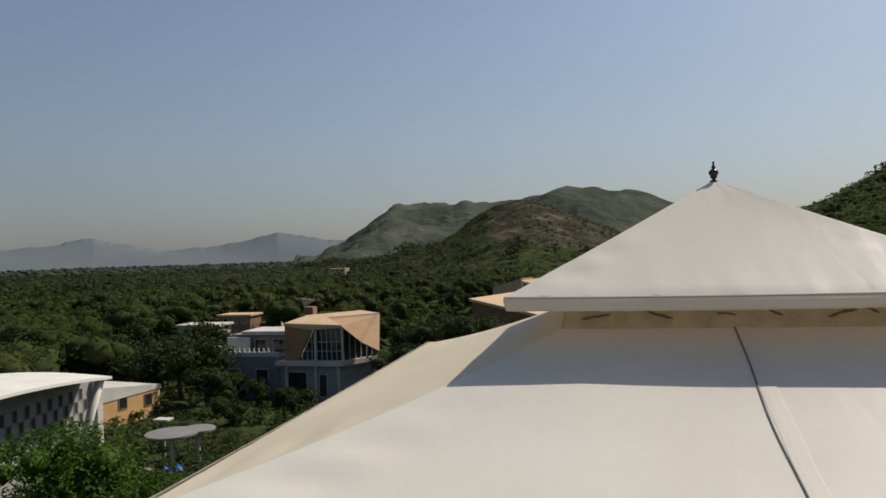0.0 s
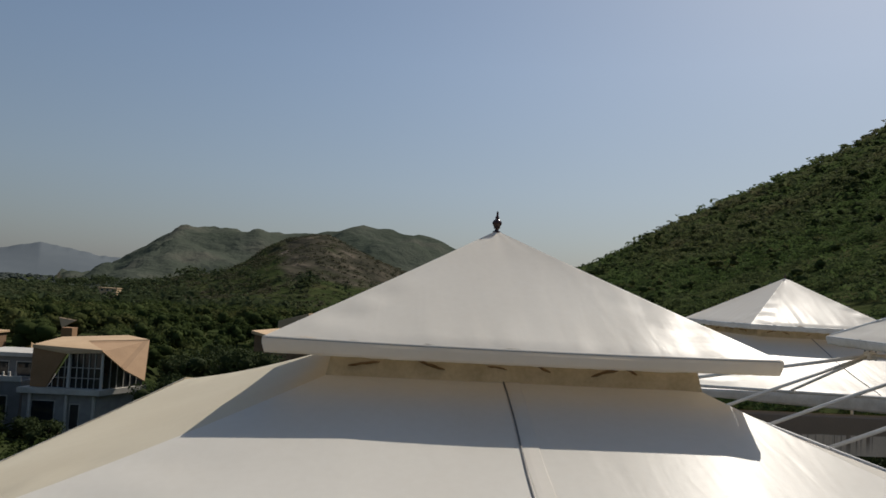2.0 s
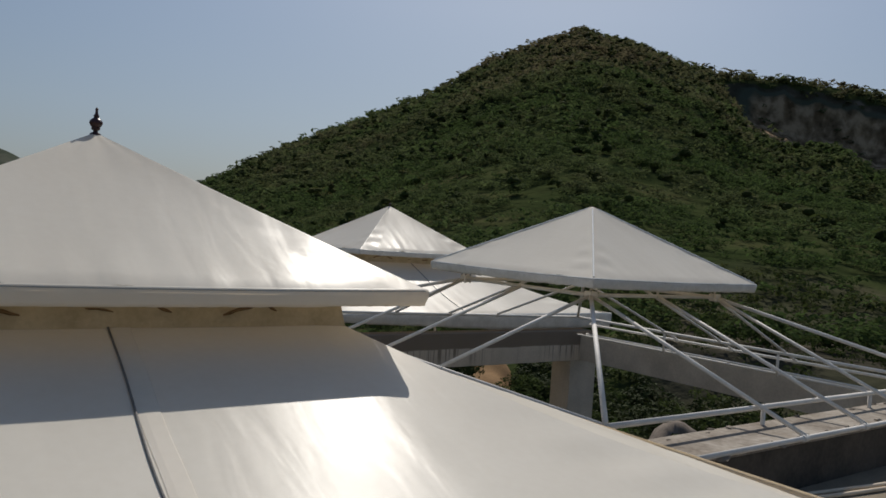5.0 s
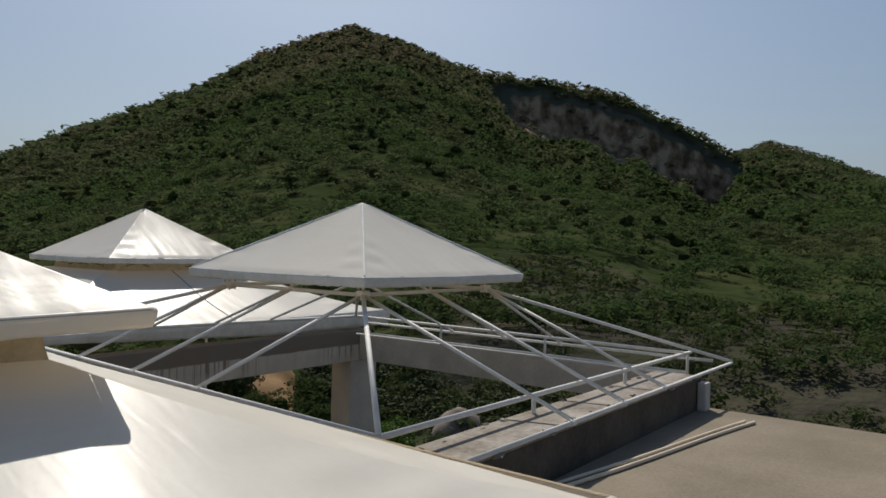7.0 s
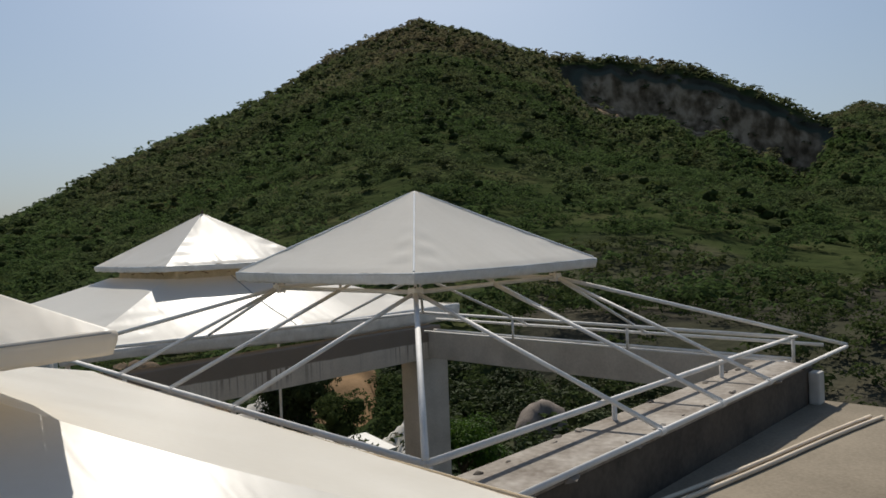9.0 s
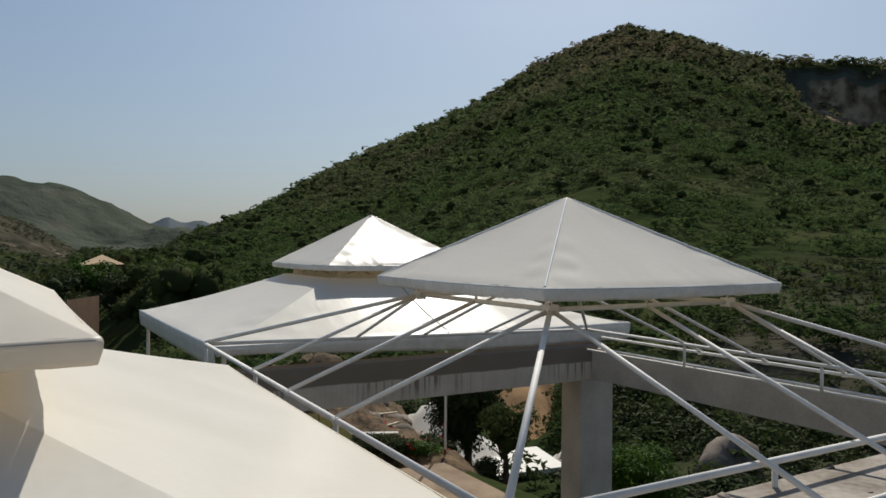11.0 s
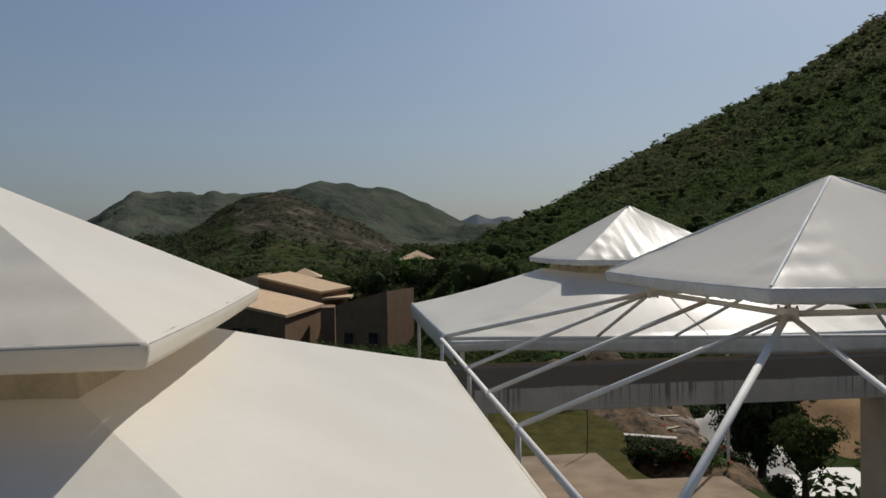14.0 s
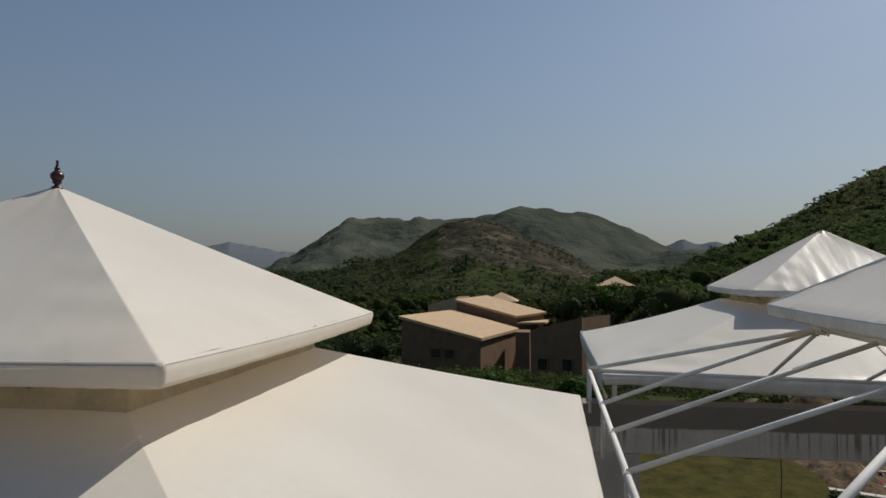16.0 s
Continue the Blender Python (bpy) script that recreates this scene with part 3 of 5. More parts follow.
def build_backdrop():
    """The distant range that closes the plain."""
    azs = np.arange(-60, 105, 0.12)
    el = np.interp(azs, [-60, -43, -37.5, -33, -28.7, -24.6, -20, -12, 6, 9, 10.2, 11.3, 12.5, 14, 40, 105], [1.2, 1.4, 2.0, 1.1, 1.25, 2.15, 1.45, 1.2, 1.0, 1.6, 2.12, 1.8, 2.0, 1.4, 1.4, 1.4])
    smooth_el = el - np.where(azs < 2, 0.27, -0.1)
    el = smooth_el + 0.22 * fbm(azs / 1.1, azs * 0, 6, 2)
    v, n = [], len(azs)
    for d, s in ((3500, -0.35), (3750, 0.3), (3900, 0.72), (4000, 1.0)):
        a = np.radians(azs)
        jag = 1 + 0.12 * fbm(azs / 6 + d, azs * 0 + d, 2, 4)
        v.append(np.stack([d * np.sin(a), d * np.cos(a), 4000 * np.tan(np.radians(el if s == 1 else smooth_el)) * s * (jag if s < 1 else 1) - 20 * (s < 0)], -1))
    i = np.arange(3)[:, None] * n + np.arange(n - 1)[None]
    f = np.concatenate([np.stack([i, i + 1, i + n + 1], -1).reshape(-1, 3), np.stack([i, i + n + 1, i + n], -1).reshape(-1, 3)])
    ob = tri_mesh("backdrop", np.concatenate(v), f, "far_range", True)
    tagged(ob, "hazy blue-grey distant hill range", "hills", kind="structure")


# blue-grey base: the haze over the distant range is put into this colour
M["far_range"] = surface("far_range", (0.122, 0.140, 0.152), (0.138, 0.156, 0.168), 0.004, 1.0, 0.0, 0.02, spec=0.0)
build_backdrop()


# ---- the tents ----
def side_turn(k):
    return Matrix.Rotation(k * math.pi / 2, 3, "Z")


def skin_point(u, v, k, h0, h1, z0, z1, sag, wrinkle, seed, fall=(0, 0, 0, 0), gather=1.0):
    """A point of a sagging fabric slope, on its side k, before that side is turned into place."""
    h = h0 + (h1 - h0) * v
    z = z0 + (z1 - z0) * v - sag * math.sin(math.pi * min(1, v * 0.98)) * (1 - 0.75 * u * u)
    # corner panels fall away beyond the rafters
    z -= fall[k if u < 0 else (k + 1) % 4] * math.sin(math.pi * v * 0.85) * max(0.0, (abs(u) * h - 1.03) / max(0.05, h - 1.03))
    edge = (1 - abs(u) ** 6)
    crease = noise.noise(Vector((u * h * 10 + seed, v * 1.6, k * 7.7))) * (0.1 + 0.9 * v ** 4)
    slow = noise.noise(Vector((u * 1.7 + seed, v * 1.9, k * 3.1 + 5)))
    z += edge * (wrinkle * 0.45 * gather * crease + wrinkle * 0.55 * slow)
    # gathers drawn in towards the lower corners
    pull = max(0.0, abs(u) - 0.72) / 0.28
    z += wrinkle * 3.2 * pull * (1 - pull) * 16 * v ** 4 * (1 - v) * math.sin(v * 34 + abs(u) * 9 + k)
    if v > 0.999:
        z -= 0.012 * (1 - u * u)
    return Vector((u * h, -h, z))


def welded(name, verts, faces, mat, parent, label=""):
    """One continuous cloth from sides that meet along their edges."""
    bm = bmesh.new()
    vs = [bm.verts.new(p) for p in verts]
    for f in faces:
        bm.faces.new([vs[q] for q in f])
    bmesh.ops.remove_doubles(bm, verts=bm.verts, dist=0.0015)
    return part(name, bm, mat, parent, label, True)


def sloped_skin(h0, h1, z0, z1, sag, wrinkle, seed, nu=40, nv=26, fall=(0, 0, 0, 0), sides=(0, 1, 2, 3), gather=1.0):
    """Fabric slopes between an upper and a lower square."""
    verts, faces = [], []
    for k in sides:
        t = side_turn(k)
        base = len(verts)
        us = [math.copysign(1 - (1 - abs(2 * i / nu - 1)) ** 1.35, 2 * i / nu - 1) for i in range(nu + 1)]
        for j in range(nv + 1):
            for u in us:
                verts.append(t @ skin_point(u, j / nv, k, h0, h1, z0, z1, sag, wrinkle, seed, fall, gather))
        for j in range(nv):
            for i in range(nu):
                a = base + j * (nu + 1) + i
                faces.append((a, a + nu + 1, a + nu + 2, a + 1))
    return verts, faces


def skirt(h, z, drop, wave, seed, n=84, roll=0.018, hitch=0.0):
    """A hanging fabric edge all round a square, rounded over at its top."""
    verts, faces = [], []
    rows = [(0.0, 0.0), (roll * 0.7, -roll * 0.25), (roll, -roll), (roll * 0.9, -drop * 0.45), (roll * 0.4, -drop * 0.8), (roll * 0.1, -drop), (-0.03, -drop + 0.006)]
    for k in range(4):
        t = side_turn(k)
        base = len(verts)
        for out, dz in rows:
            for i in range(n + 1):
                u = 2 * i / n - 1
                w = 0.6 * noise.noise(Vector((u * 7 + seed, dz * 12, k * 5.3))) + 0.5 * noise.noise(Vector((u * 19 + seed, dz * 9, k * 2.3))) + 0.35 * noise.noise(Vector((u * 43 + seed, dz * 16, k * 1.3)))
                low = min(1, -dz / drop)
                lift = 1 - hitch * max(0.0, min(1.0, 0.2 - u)) * (k == 0)
                hh = h + out
                p = Vector((u * hh, -hh - wave * low * w * (1 - abs(u) ** 8), z + dz * lift - 0.012 * (1 - u * u) + 0.6 * wave * low * w))
                verts.append(t @ p)
        for j in range(len(rows) - 1):
            for i in range(n):
                a = base + j * (n + 1) + i
                faces.append((a, a + n + 1, a + n + 2, a + 1))
    return verts, faces


def make_cap(tent, half, rise, seed, drop=0.095, wave=0.012, welt=0.0, wrinkle=0.007, gather=1.0):
    v, f = sloped_skin(0.012, half, rise, 0.0, 0.030, wrinkle, seed, 64, 30, gather=gather)
    cap = welded("cap_canopy", v, f, "canvas", tent, "taut off-white canvas pyramid cap")
    v, f = skirt(half, 0.0, drop, wave, seed)
    val = welded("valance", v, f, "canvas" if wave < 0.02 else "canvas_hem", cap)
    for k in range(4):
        t = side_turn(k)
        line = [t @ Vector((u * (half + 0.016), -(half + 0.016), -0.012 - 0.012 * (1 - u * u))) for u in np.linspace(-0.985, 0.985, 14)]
        part("piping", bm_tube(line, 0.0026, 6), "hem_cord", val)
        hip = [t @ Vector((-s * half, -s * half, rise * (1 - s))) for s in np.linspace(0.03, 0.99, 10)]
        if welt:
            part("hip_seam", bm_tube(hip, welt, 8), "hip_welt", cap)
    return cap


def make_finial(tent, z, s=1.0):
    prof = [(0.034, -0.012), (0.042, 0.004), (0.040, 0.016), (0.020, 0.026), (0.017, 0.038), (0.030, 0.046), (0.034, 0.056), (0.030, 0.064), (0.041, 0.078), (0.049, 0.096), (0.047, 0.112),
            (0.034, 0.128), (0.020, 0.138), (0.017, 0.146), (0.023, 0.153), (0.017, 0.162), (0.011, 0.178), (0.009, 0.198), (0.012, 0.206), (0.007, 0.216), (0.002, 0.222)]
    fin = part("finial", bm_lathe([(r * s, z + q * s) for r, q in prof], 28), "finial_wood", tent, "dark red turned wooden finial", True)
    return fin


FALL = (0.045, 0.085, 0.0, 0.04)  # how far each hip hangs: front left, front right, back right, back left


def make_lower(tent, neck, nz, half, hz, seed, drop, front_seam=True, wave=0.012, wrinkle=0.016, warmed=False):
    sides = (0, 1, 2) if warmed else (0, 1, 2, 3)
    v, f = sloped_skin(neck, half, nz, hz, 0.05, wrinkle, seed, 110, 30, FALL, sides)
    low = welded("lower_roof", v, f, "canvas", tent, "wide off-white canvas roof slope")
    # the left panel carries its warm side light in the cloth colour
    if warmed:
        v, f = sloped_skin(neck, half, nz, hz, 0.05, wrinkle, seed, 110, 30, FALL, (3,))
        welded("side_panel", v, f, "canvas_warm_light", low, "canvas panel with this side's warm light in its colour")
    v, f = skirt(half, hz, drop, wave * (3 if drop > 0.2 else 1), seed + 3, 60, 0.03, 0.55 if drop > 0.2 else 0.0)
    welded("valance", v, f, "canvas_hem" if drop > 0.2 else "canvas", low)

    def on(x, y, k, lift):
        p = skin_point(x / y, (y - neck) / (half - neck), k, neck, half, nz, hz, 0.05, wrinkle, seed, FALL)
        p.z += lift
        return p
    for k in range(4):
        t = side_turn(k)
        if k in (0, 2) and front_seam:
            cord = [t @ on(-0.085 - 0.012 * (y - neck) + 0.006 * math.sin(y * 5), y, k, 0.004) for y in np.linspace(neck, half, 20)]
            part("lacing_cord", bm_tube(cord, 0.0055, 8), "piping", low, "dark cord along the lacing seam")
            strip_v, strip_f = [], []
            ys = np.linspace(neck + 0.02, half, 20)
            for y in ys:
                for x, up in ((0.010, 0.002), (0.04, 0.0035), (0.098, 0.0035), (0.102, 0.0005)):
                    strip_v.append(t @ on(x - 0.085 - 0.012 * (y - neck) + 0.003 * math.sin(y * 9), y, k, up))
            for j in range(len(ys) - 1):
                for i in range(3):
                    a = j * 4 + i
                    strip_f.append((a, a + 4, a + 5, a + 1))
            link_mesh("seam_flap", strip_v, strip_f, "canvas", low, False)
    return low


def make_neck(tent, neck, z0, z1, seed):
    """The short fabric wall between the two roofs, with its rolled vent flaps."""
    verts, faces = [], []
    n = 40
    for k in range(4):
        t = side_turn(k)
        base = len(verts)
        for j in range(5):
            w = j / 4
            for i in range(n + 1):
                u = 2 * i / n - 1
                bulge = 0.02 * noise.noise(Vector((u * 6 + seed, w * 3, k * 4))) * math.sin(math.pi * w) * (1 - u ** 8)
                verts.append(t @ Vector((u * (neck + bulge + 0.03 * (1 - w) ** 2), -(neck + bulge + 0.03 * (1 - w) ** 2), z0 + (z1 - z0) * w)))
        for j in range(4):
            for i in range(n):
                a = base + j * (n + 1) + i
                faces.append((a, a + 1, a + n + 2, a + n + 1))
    wall = welded("neck_wall", verts, faces, "canvas_tan", tent, "yellow-brown canvas vent wall under the cap")
    rng = random.Random(seed)
    for k in range(4):
        t = side_turn(k)
        for x in ((-0.88, -0.52, -0.18, 0.17, 0.53, 0.72) if k != 1 else (-0.3, 0.2)):
            x += rng.uniform(-0.09, 0.06)
            ln, tilt = rng.uniform(0.07, 0.21), rng.uniform(-0.9, 0.9)
            zz = z0 + (z1 - z0) * rng.uniform(0.36, 0.52)
            thin = rng.uniform(0.5, 0.95)
            pts = [t @ Vector((x + (s - 0.5) * ln, -neck - 0.026, zz + tilt * 0.05 * (s - 0.5) + 0.006 * math.sin(s * rng.uniform(3, 6) + x * 9))) for s in np.linspace(0, 1, 6)]
            part("vent_roll", bm_tube(pts, [q * thin for q in (0.004, 0.011, 0.009, 0.012, 0.010, 0.004)], 7), "vent_tie", wall, "brown rolled vent tie", True)
    return wall


def make_tent(m, seed, half, rise, neck, nz, low, lz, drop, label, fin=0.78, wide=1.0, slack=0.009, warmed=False):
    tent = thing("tent", m, label, "tent", "pyramid roof tents")
    make_cap(tent, half, rise, seed, 0.095, 0.012 if slack < 0.012 else 0.03, 0.0, 0.007, 2.5 if slack < 0.012 else 6.0)
    make_finial(tent, rise - 0.012, fin)
    make_neck(tent, neck, nz - 0.02, -0.03, seed)
    lower = make_lower(tent, neck, nz, low, lz, seed + 11, drop, True, 0.012, slack, warmed)
    if wide != 1:
        for o in (lower, *lower.children):
            o.data.transform(Matrix.Diagonal((wide, 1, 1, 1)))
    return tent


A_TENT = make_tent(pose(0, 0, 0), 1, 1.5, 0.79, 1.15, -0.235, 3.1, -0.86, 0.06, "off-white canvas pyramid tent with a dark turned finial", warmed=True)
for sx in (-1, 1):
    for sy in (-1, 1):
        part("post", bm_tube([(sx * 2.9, sy * 2.9, -4.75), (sx * 2.9, sy * 2.9, -1.0)], 0.032, 12), "white_pipe", A_TENT)


def droop(ob, neck, half, fall):
    """Lets the sunny eave hang lower towards its front corner."""
    for p in ob.data.vertices:
        x, y = p.co.x, p.co.y
        out = max(0.0, (max(abs(x), abs(y)) - neck) / (half - neck))
        if x >= abs(y):
            p.co.z -= fall * max(0.0, (1 - y / x) / 2) ** 0.7 * out
        elif -y >= abs(x):
            p.co.z -= fall * max(0.0, x / -y) ** 2 * out


for o in A_TENT.children:
    if o.name.startswith("lower_roof"):
        for q in (o, *o.children_recursive):
            droop(q, 1.15, 3.1, 0.075)
B_POSE = pose(7.08, 8.26, 0.03)
B_TENT = make_tent(B_POSE, 5, 1.42, 0.90, 1.1, -0.22, 3.05, -0.98, 0.30, "white canvas pyramid tent on posts above a stone terrace", 0.5, 1.17, 0.013)
for sx in (-1, 1):
    for sy in ((-1, 1) if sx < 0 else (1,)):
        part("post", bm_tube([(sx * 3.45, sy * 2.95, -4.66), (sx * 3.45, sy * 2.95, -1.02)], 0.032, 12), "white_pipe", B_TENT)

# the bare frame with its cap
C_TENT = thing("pavilion_frame", pose(6.37, 1.86, 0.0), "white steel pipe pavilion frame with only its canvas cap on", "tent", "pyramid roof tents")
make_cap(C_TENT, 1.49, 0.865, 9, 0.110, 0.034, 0.011, 0.007, 2.5)
RING, RZ, INN, OUT, OZ = 1.15, -0.21, 3.06, 3.65, -1.15
FRONT = 0.1  # the front eave stands a little farther out
CORNER = {(-1, -1): -1.0, (1, -1): -1.035, (1, 1): -1.0, (-1, 1): -0.88}


def pipe(name, a, b, r=0.03, parent=None, label=""):
    return part(name, bm_tube([a, b], r * 0.76, 14), "white_pipe", parent, label, True)


def eave_z(p):
    u, v = (p.x / INN + 1) / 2, (p.y / INN + 1) / 2
    return CORNER[(-1, -1)] * (1 - u) * (1 - v) + CORNER[(1, -1)] * u * (1 - v) + CORNER[(1, 1)] * u * v + CORNER[(-1, 1)] * (1 - u) * v


for k in range(4):
    t = side_turn(k)

    def P(x, y, z):
        return t @ Vector((x, y, z))

    def E(x, y, up=0.0):
        p = t @ Vector((x, y, 0))
        return Vector((p.x, p.y, eave_z(p) + up))
    pipe("ring_beam", P(-RING, -RING, RZ), P(RING, -RING, RZ), 0.030, C_TENT)
    pipe("ring_beam", P(-RING, -RING, RZ + 0.13), P(RING, -RING, RZ + 0.13), 0.024, C_TENT)
    for x in (-RING, 0):
        pipe("stub_post", P(x, -RING, RZ), P(x, -RING, -0.02), 0.020, C_TENT)
    pipe("cap_rafter", P(-1.47, -1.47, -0.02), P(0, 0, 0.82), 0.022, C_TENT)
    fore = FRONT if k == 0 else 0
    pipe("eave_pipe", E(-INN - (FRONT if k == 1 else 0), -INN - fore), E(INN + (0.15 if k == 0 else FRONT if k == 3 else 0), -INN - fore), 0.031, C_TENT)
    overhang = k in (0, 1)
    if overhang:
        pipe("outer_pipe", P(-INN if k == 0 else -OUT + 0.25, -OUT + (0.25 if k == 1 else 0), OZ), P(OUT - 0.25 if k == 0 else INN, -OUT + (0.25 if k == 1 else 0), OZ), 0.028, C_TENT)
    corner = Vector((OUT - 0.25, -OUT, OZ + 0.02)) if k == 1 else E(-INN, -INN - fore, 0.02)
    pipe("hip_rafter", P(-RING, -RING, RZ), corner, 0.031, C_TENT)
    for x0, x1 in ((-RING, -1.05), (0, 0), (RING, 1.05)):
        x1 -= 0.12 if k == 0 else 0
        far = P(x1, -OUT + (0.25 if k == 1 else 0), OZ + 0.02) if overhang else E(x1, -INN, 0.02)
        pipe("rafter", P(x0, -RING, RZ), far, 0.026, C_TENT)
        way = (P(1, 0, 0)) * 0.035
        part("clamp", bm_tube([far - way - Vector((0, 0, 0.02)), far + way - Vector((0, 0, 0.02))], 0.030, 12), "white_pipe", C_TENT)
    for x in (-0.99, -0.32, 0.34) if k != 2 else ():
        foot = E(x * INN, -INN - fore)
        if k == 1 and x < -0.9:
            foot.x += 0.12
            foot.y -= FRONT
        pipe("post", Vector((foot.x, foot.y, -1.37)), foot, 0.026, C_TENT)
    if k in (0, 1):
        pipe("base_rail", P(-INN, -INN - 0.03, -1.335), P(INN, -INN - 0.03, -1.335), 0.022, C_TENT)

for sx, sy in ((-1, -1), (1, -1), (1, 1), (-1, 1)):
    hub = part("hub_plate", bm_block(sx * RING - 0.055, sx * RING + 0.055, sy * RING - 0.055, sy * RING + 0.055, RZ - 0.05, RZ + 0.045, 0.012), "white_pipe", C_TENT)
    for a in range(4):
        x, y = sx * RING + 0.06 * math.cos(a * 1.57 + 0.785), sy * RING + 0.06 * math.sin(a * 1.57 + 0.785)
        part("bolt", bm_tube([(x, y, RZ - 0.06), (x, y, RZ + 0.06)], 0.008, 6), "piping", hub)

# ---- concrete frame and roof slab ----
def structure(name, bm, mat, label, category):
    return tagged(part(name, bm, mat), label, category, kind="structure")


structure("beam", bm_block(3.15, 9.95, 5.00, 5.36, -1.855, -1.28), "stained_concrete", "weathered concrete beam with dark drip stains", "beam")
structure("beam", bm_block(9.62, 9.73, -1.24, 4.995, -1.84, -1.36), "concrete", "weathered concrete edge beam under the bare tent frame", "beam")
structure("column", bm_block(9.40, 10.10, 4.998, 5.50, -4.7, -1.858), "concrete", "square grey concrete column", "column")
structure("column", bm_block(3.3, 3.9, 4.998, 5.5, -4.7, -1.858), "concrete", "square grey concrete column", "column")
structure("parapet", bm_block(3.3, 8.56, -1.78, -1.22, -1.75, -1.20), "rough_concrete", "rough stained concrete parapet along the roof edge, face shade in its colour", "parapet")
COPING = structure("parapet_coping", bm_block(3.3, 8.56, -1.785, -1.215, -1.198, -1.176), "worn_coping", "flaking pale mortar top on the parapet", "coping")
chip_rng = random.Random(31)
for k in range(44):
    bm = bmesh.new()
    bmesh.ops.create_icosphere(bm, subdivisions=1, radius=1)
    size = chip_rng.uniform(0.015, 0.05)
    cx, cy = chip_rng.uniform(3.5, 8.5), chip_rng.choice((-1.75, -1.75, -1.70, -1.26)) + chip_rng.uniform(-0.05, 0.05)
    for v in bm.verts:
        v.co = Vector((cx + v.co.x * size * 1.8, cy + v.co.y * size, -1.176 + v.co.z * size * 0.45)) + Vector([chip_rng.uniform(-0.3, 0.3) * size for _ in range(3)])
    part("mortar_chip", bm, "worn_coping" if k % 3 else "rough_concrete", COPING)
rail = pipe("rail_tube", Vector((9.68, -1.2, -1.335)), Vector((9.68, 4.9, -1.335)), 0.028)
tagged(rail, "white steel tube lying along the thin edge beam", "tube")
structure("beam", bm_block(8.58, 9.61, -1.24, -0.95, -1.90, -1.36), "concrete", "short concrete beam that closes the frame corner", "beam")
structure("roof_slab", bm_prism([(-3.4, -12), (8.65, -12), (8.65, -1.79), (3.25, -1.79), (3.25, -3.35), (-3.4, -3.35)], -1.9, -1.565), "concrete_slab", "flat sunlit bare concrete roof slab", "roof slab")
structure("wall", bm_block(-2.8, 3.12, -2.8, 2.8, -6.5, -1.25), "plaster", "plain plastered walls under the canvas roof", "wall")
structure("wall", bm_prism([(-3.3, -11.9), (8.5, -11.9), (8.5, -1.95), (3.3, -1.95), (3.3, -3.4), (-3.3, -3.4)], -7.5, -1.905), "plaster", "plain plastered building walls under the slab", "wall")
structure("terrace", bm_prism([(3.6, 5.4), (9.9, 5.4), (9.9, 10.2), (7.8, 10.25), (7.85, 12.25), (3.6, 12.2)], -5.6, -4.6, 0.03), "stone_terrace", "dusty tan stone terrace floor", "terrace")


# ---- vegetation ----
RNG = np.random.default_rng(7)


def ico():
    bm = bmesh.new()
    bmesh.ops.create_icosphere(bm, subdivisions=1, radius=1)
    v = np.array([q.co[:] for q in bm.verts])
    f = np.array([[q.index for q in p.verts] for p in bm.faces])
    bm.free()
    return v, f


ICO_V, ICO_F = ico()


def leaf_cloud(centres, normals, size, rng):
    """Small bent leaf sprays, two triangles each, turned roughly along the given ways."""
    n = len(centres)
    d = normals + rng.normal(0, 0.5, (n, 3))
    d /= np.linalg.norm(d, axis=1, keepdims=True)
    a = np.cross(d, rng.normal(0, 1, (n, 3)))
    a /= np.linalg.norm(a, axis=1, keepdims=True) + 1e-9
    b = np.cross(d, a)
    s = (size * rng.uniform(0.6, 1.4, n))[:, None]
    v = np.stack([centres - a * s, centres + b * s * 0.45 + d * s * 0.15, centres + a * s, centres - b * s * 0.45 + d * s * 0.15], 1).reshape(-1, 3)
    k = np.arange(n)[:, None] * 4
    return v, np.concatenate([k + [[0, 1, 2]], k + [[0, 2, 3]]])


def crown_template(seed, lobes, leaves, size, flat=0.75, core=0.72, rise=0.3):
    """An uneven crown of unit radius: lobes of leaf sprays round dark cores, with gaps between."""
    rng = np.random.default_rng(seed)
    vs, fs, n = [], [], 0
    for k in range(lobes):
        ang, rad = rng.uniform(0, 6.283), rng.uniform(0.15, 0.68) if k else 0.0
        c = np.array([rad * math.cos(ang), rad * math.sin(ang), rng.uniform(-0.3, 0.5) * flat])
        r = rng.uniform(0.32, 0.55)
        if core:
            v = ICO_V * (1 + rng.uniform(-0.22, 0.16, (len(ICO_V), 1))) * r * core * [1, 1, 0.85] + c
            vs.append(v)
            fs.append(ICO_F + n)
            n += len(v)
        q = rng.normal(0, 1, (max(3, leaves // lobes), 3))
        q[:, 2] = np.where(q[:, 2] < -0.5, -q[:, 2], q[:, 2])
        q /= np.linalg.norm(q, axis=1, keepdims=True)
        v, f = leaf_cloud(c + q * r * rng.uniform(0.72, 1.08, (len(q), 1)) * [1, 1, 0.85], q * 0.7 + [0, 0, rise], size, rng)
        vs.append(v)
        fs.append(f + n)
        n += len(v)
    return np.concatenate(vs), np.concatenate(fs)


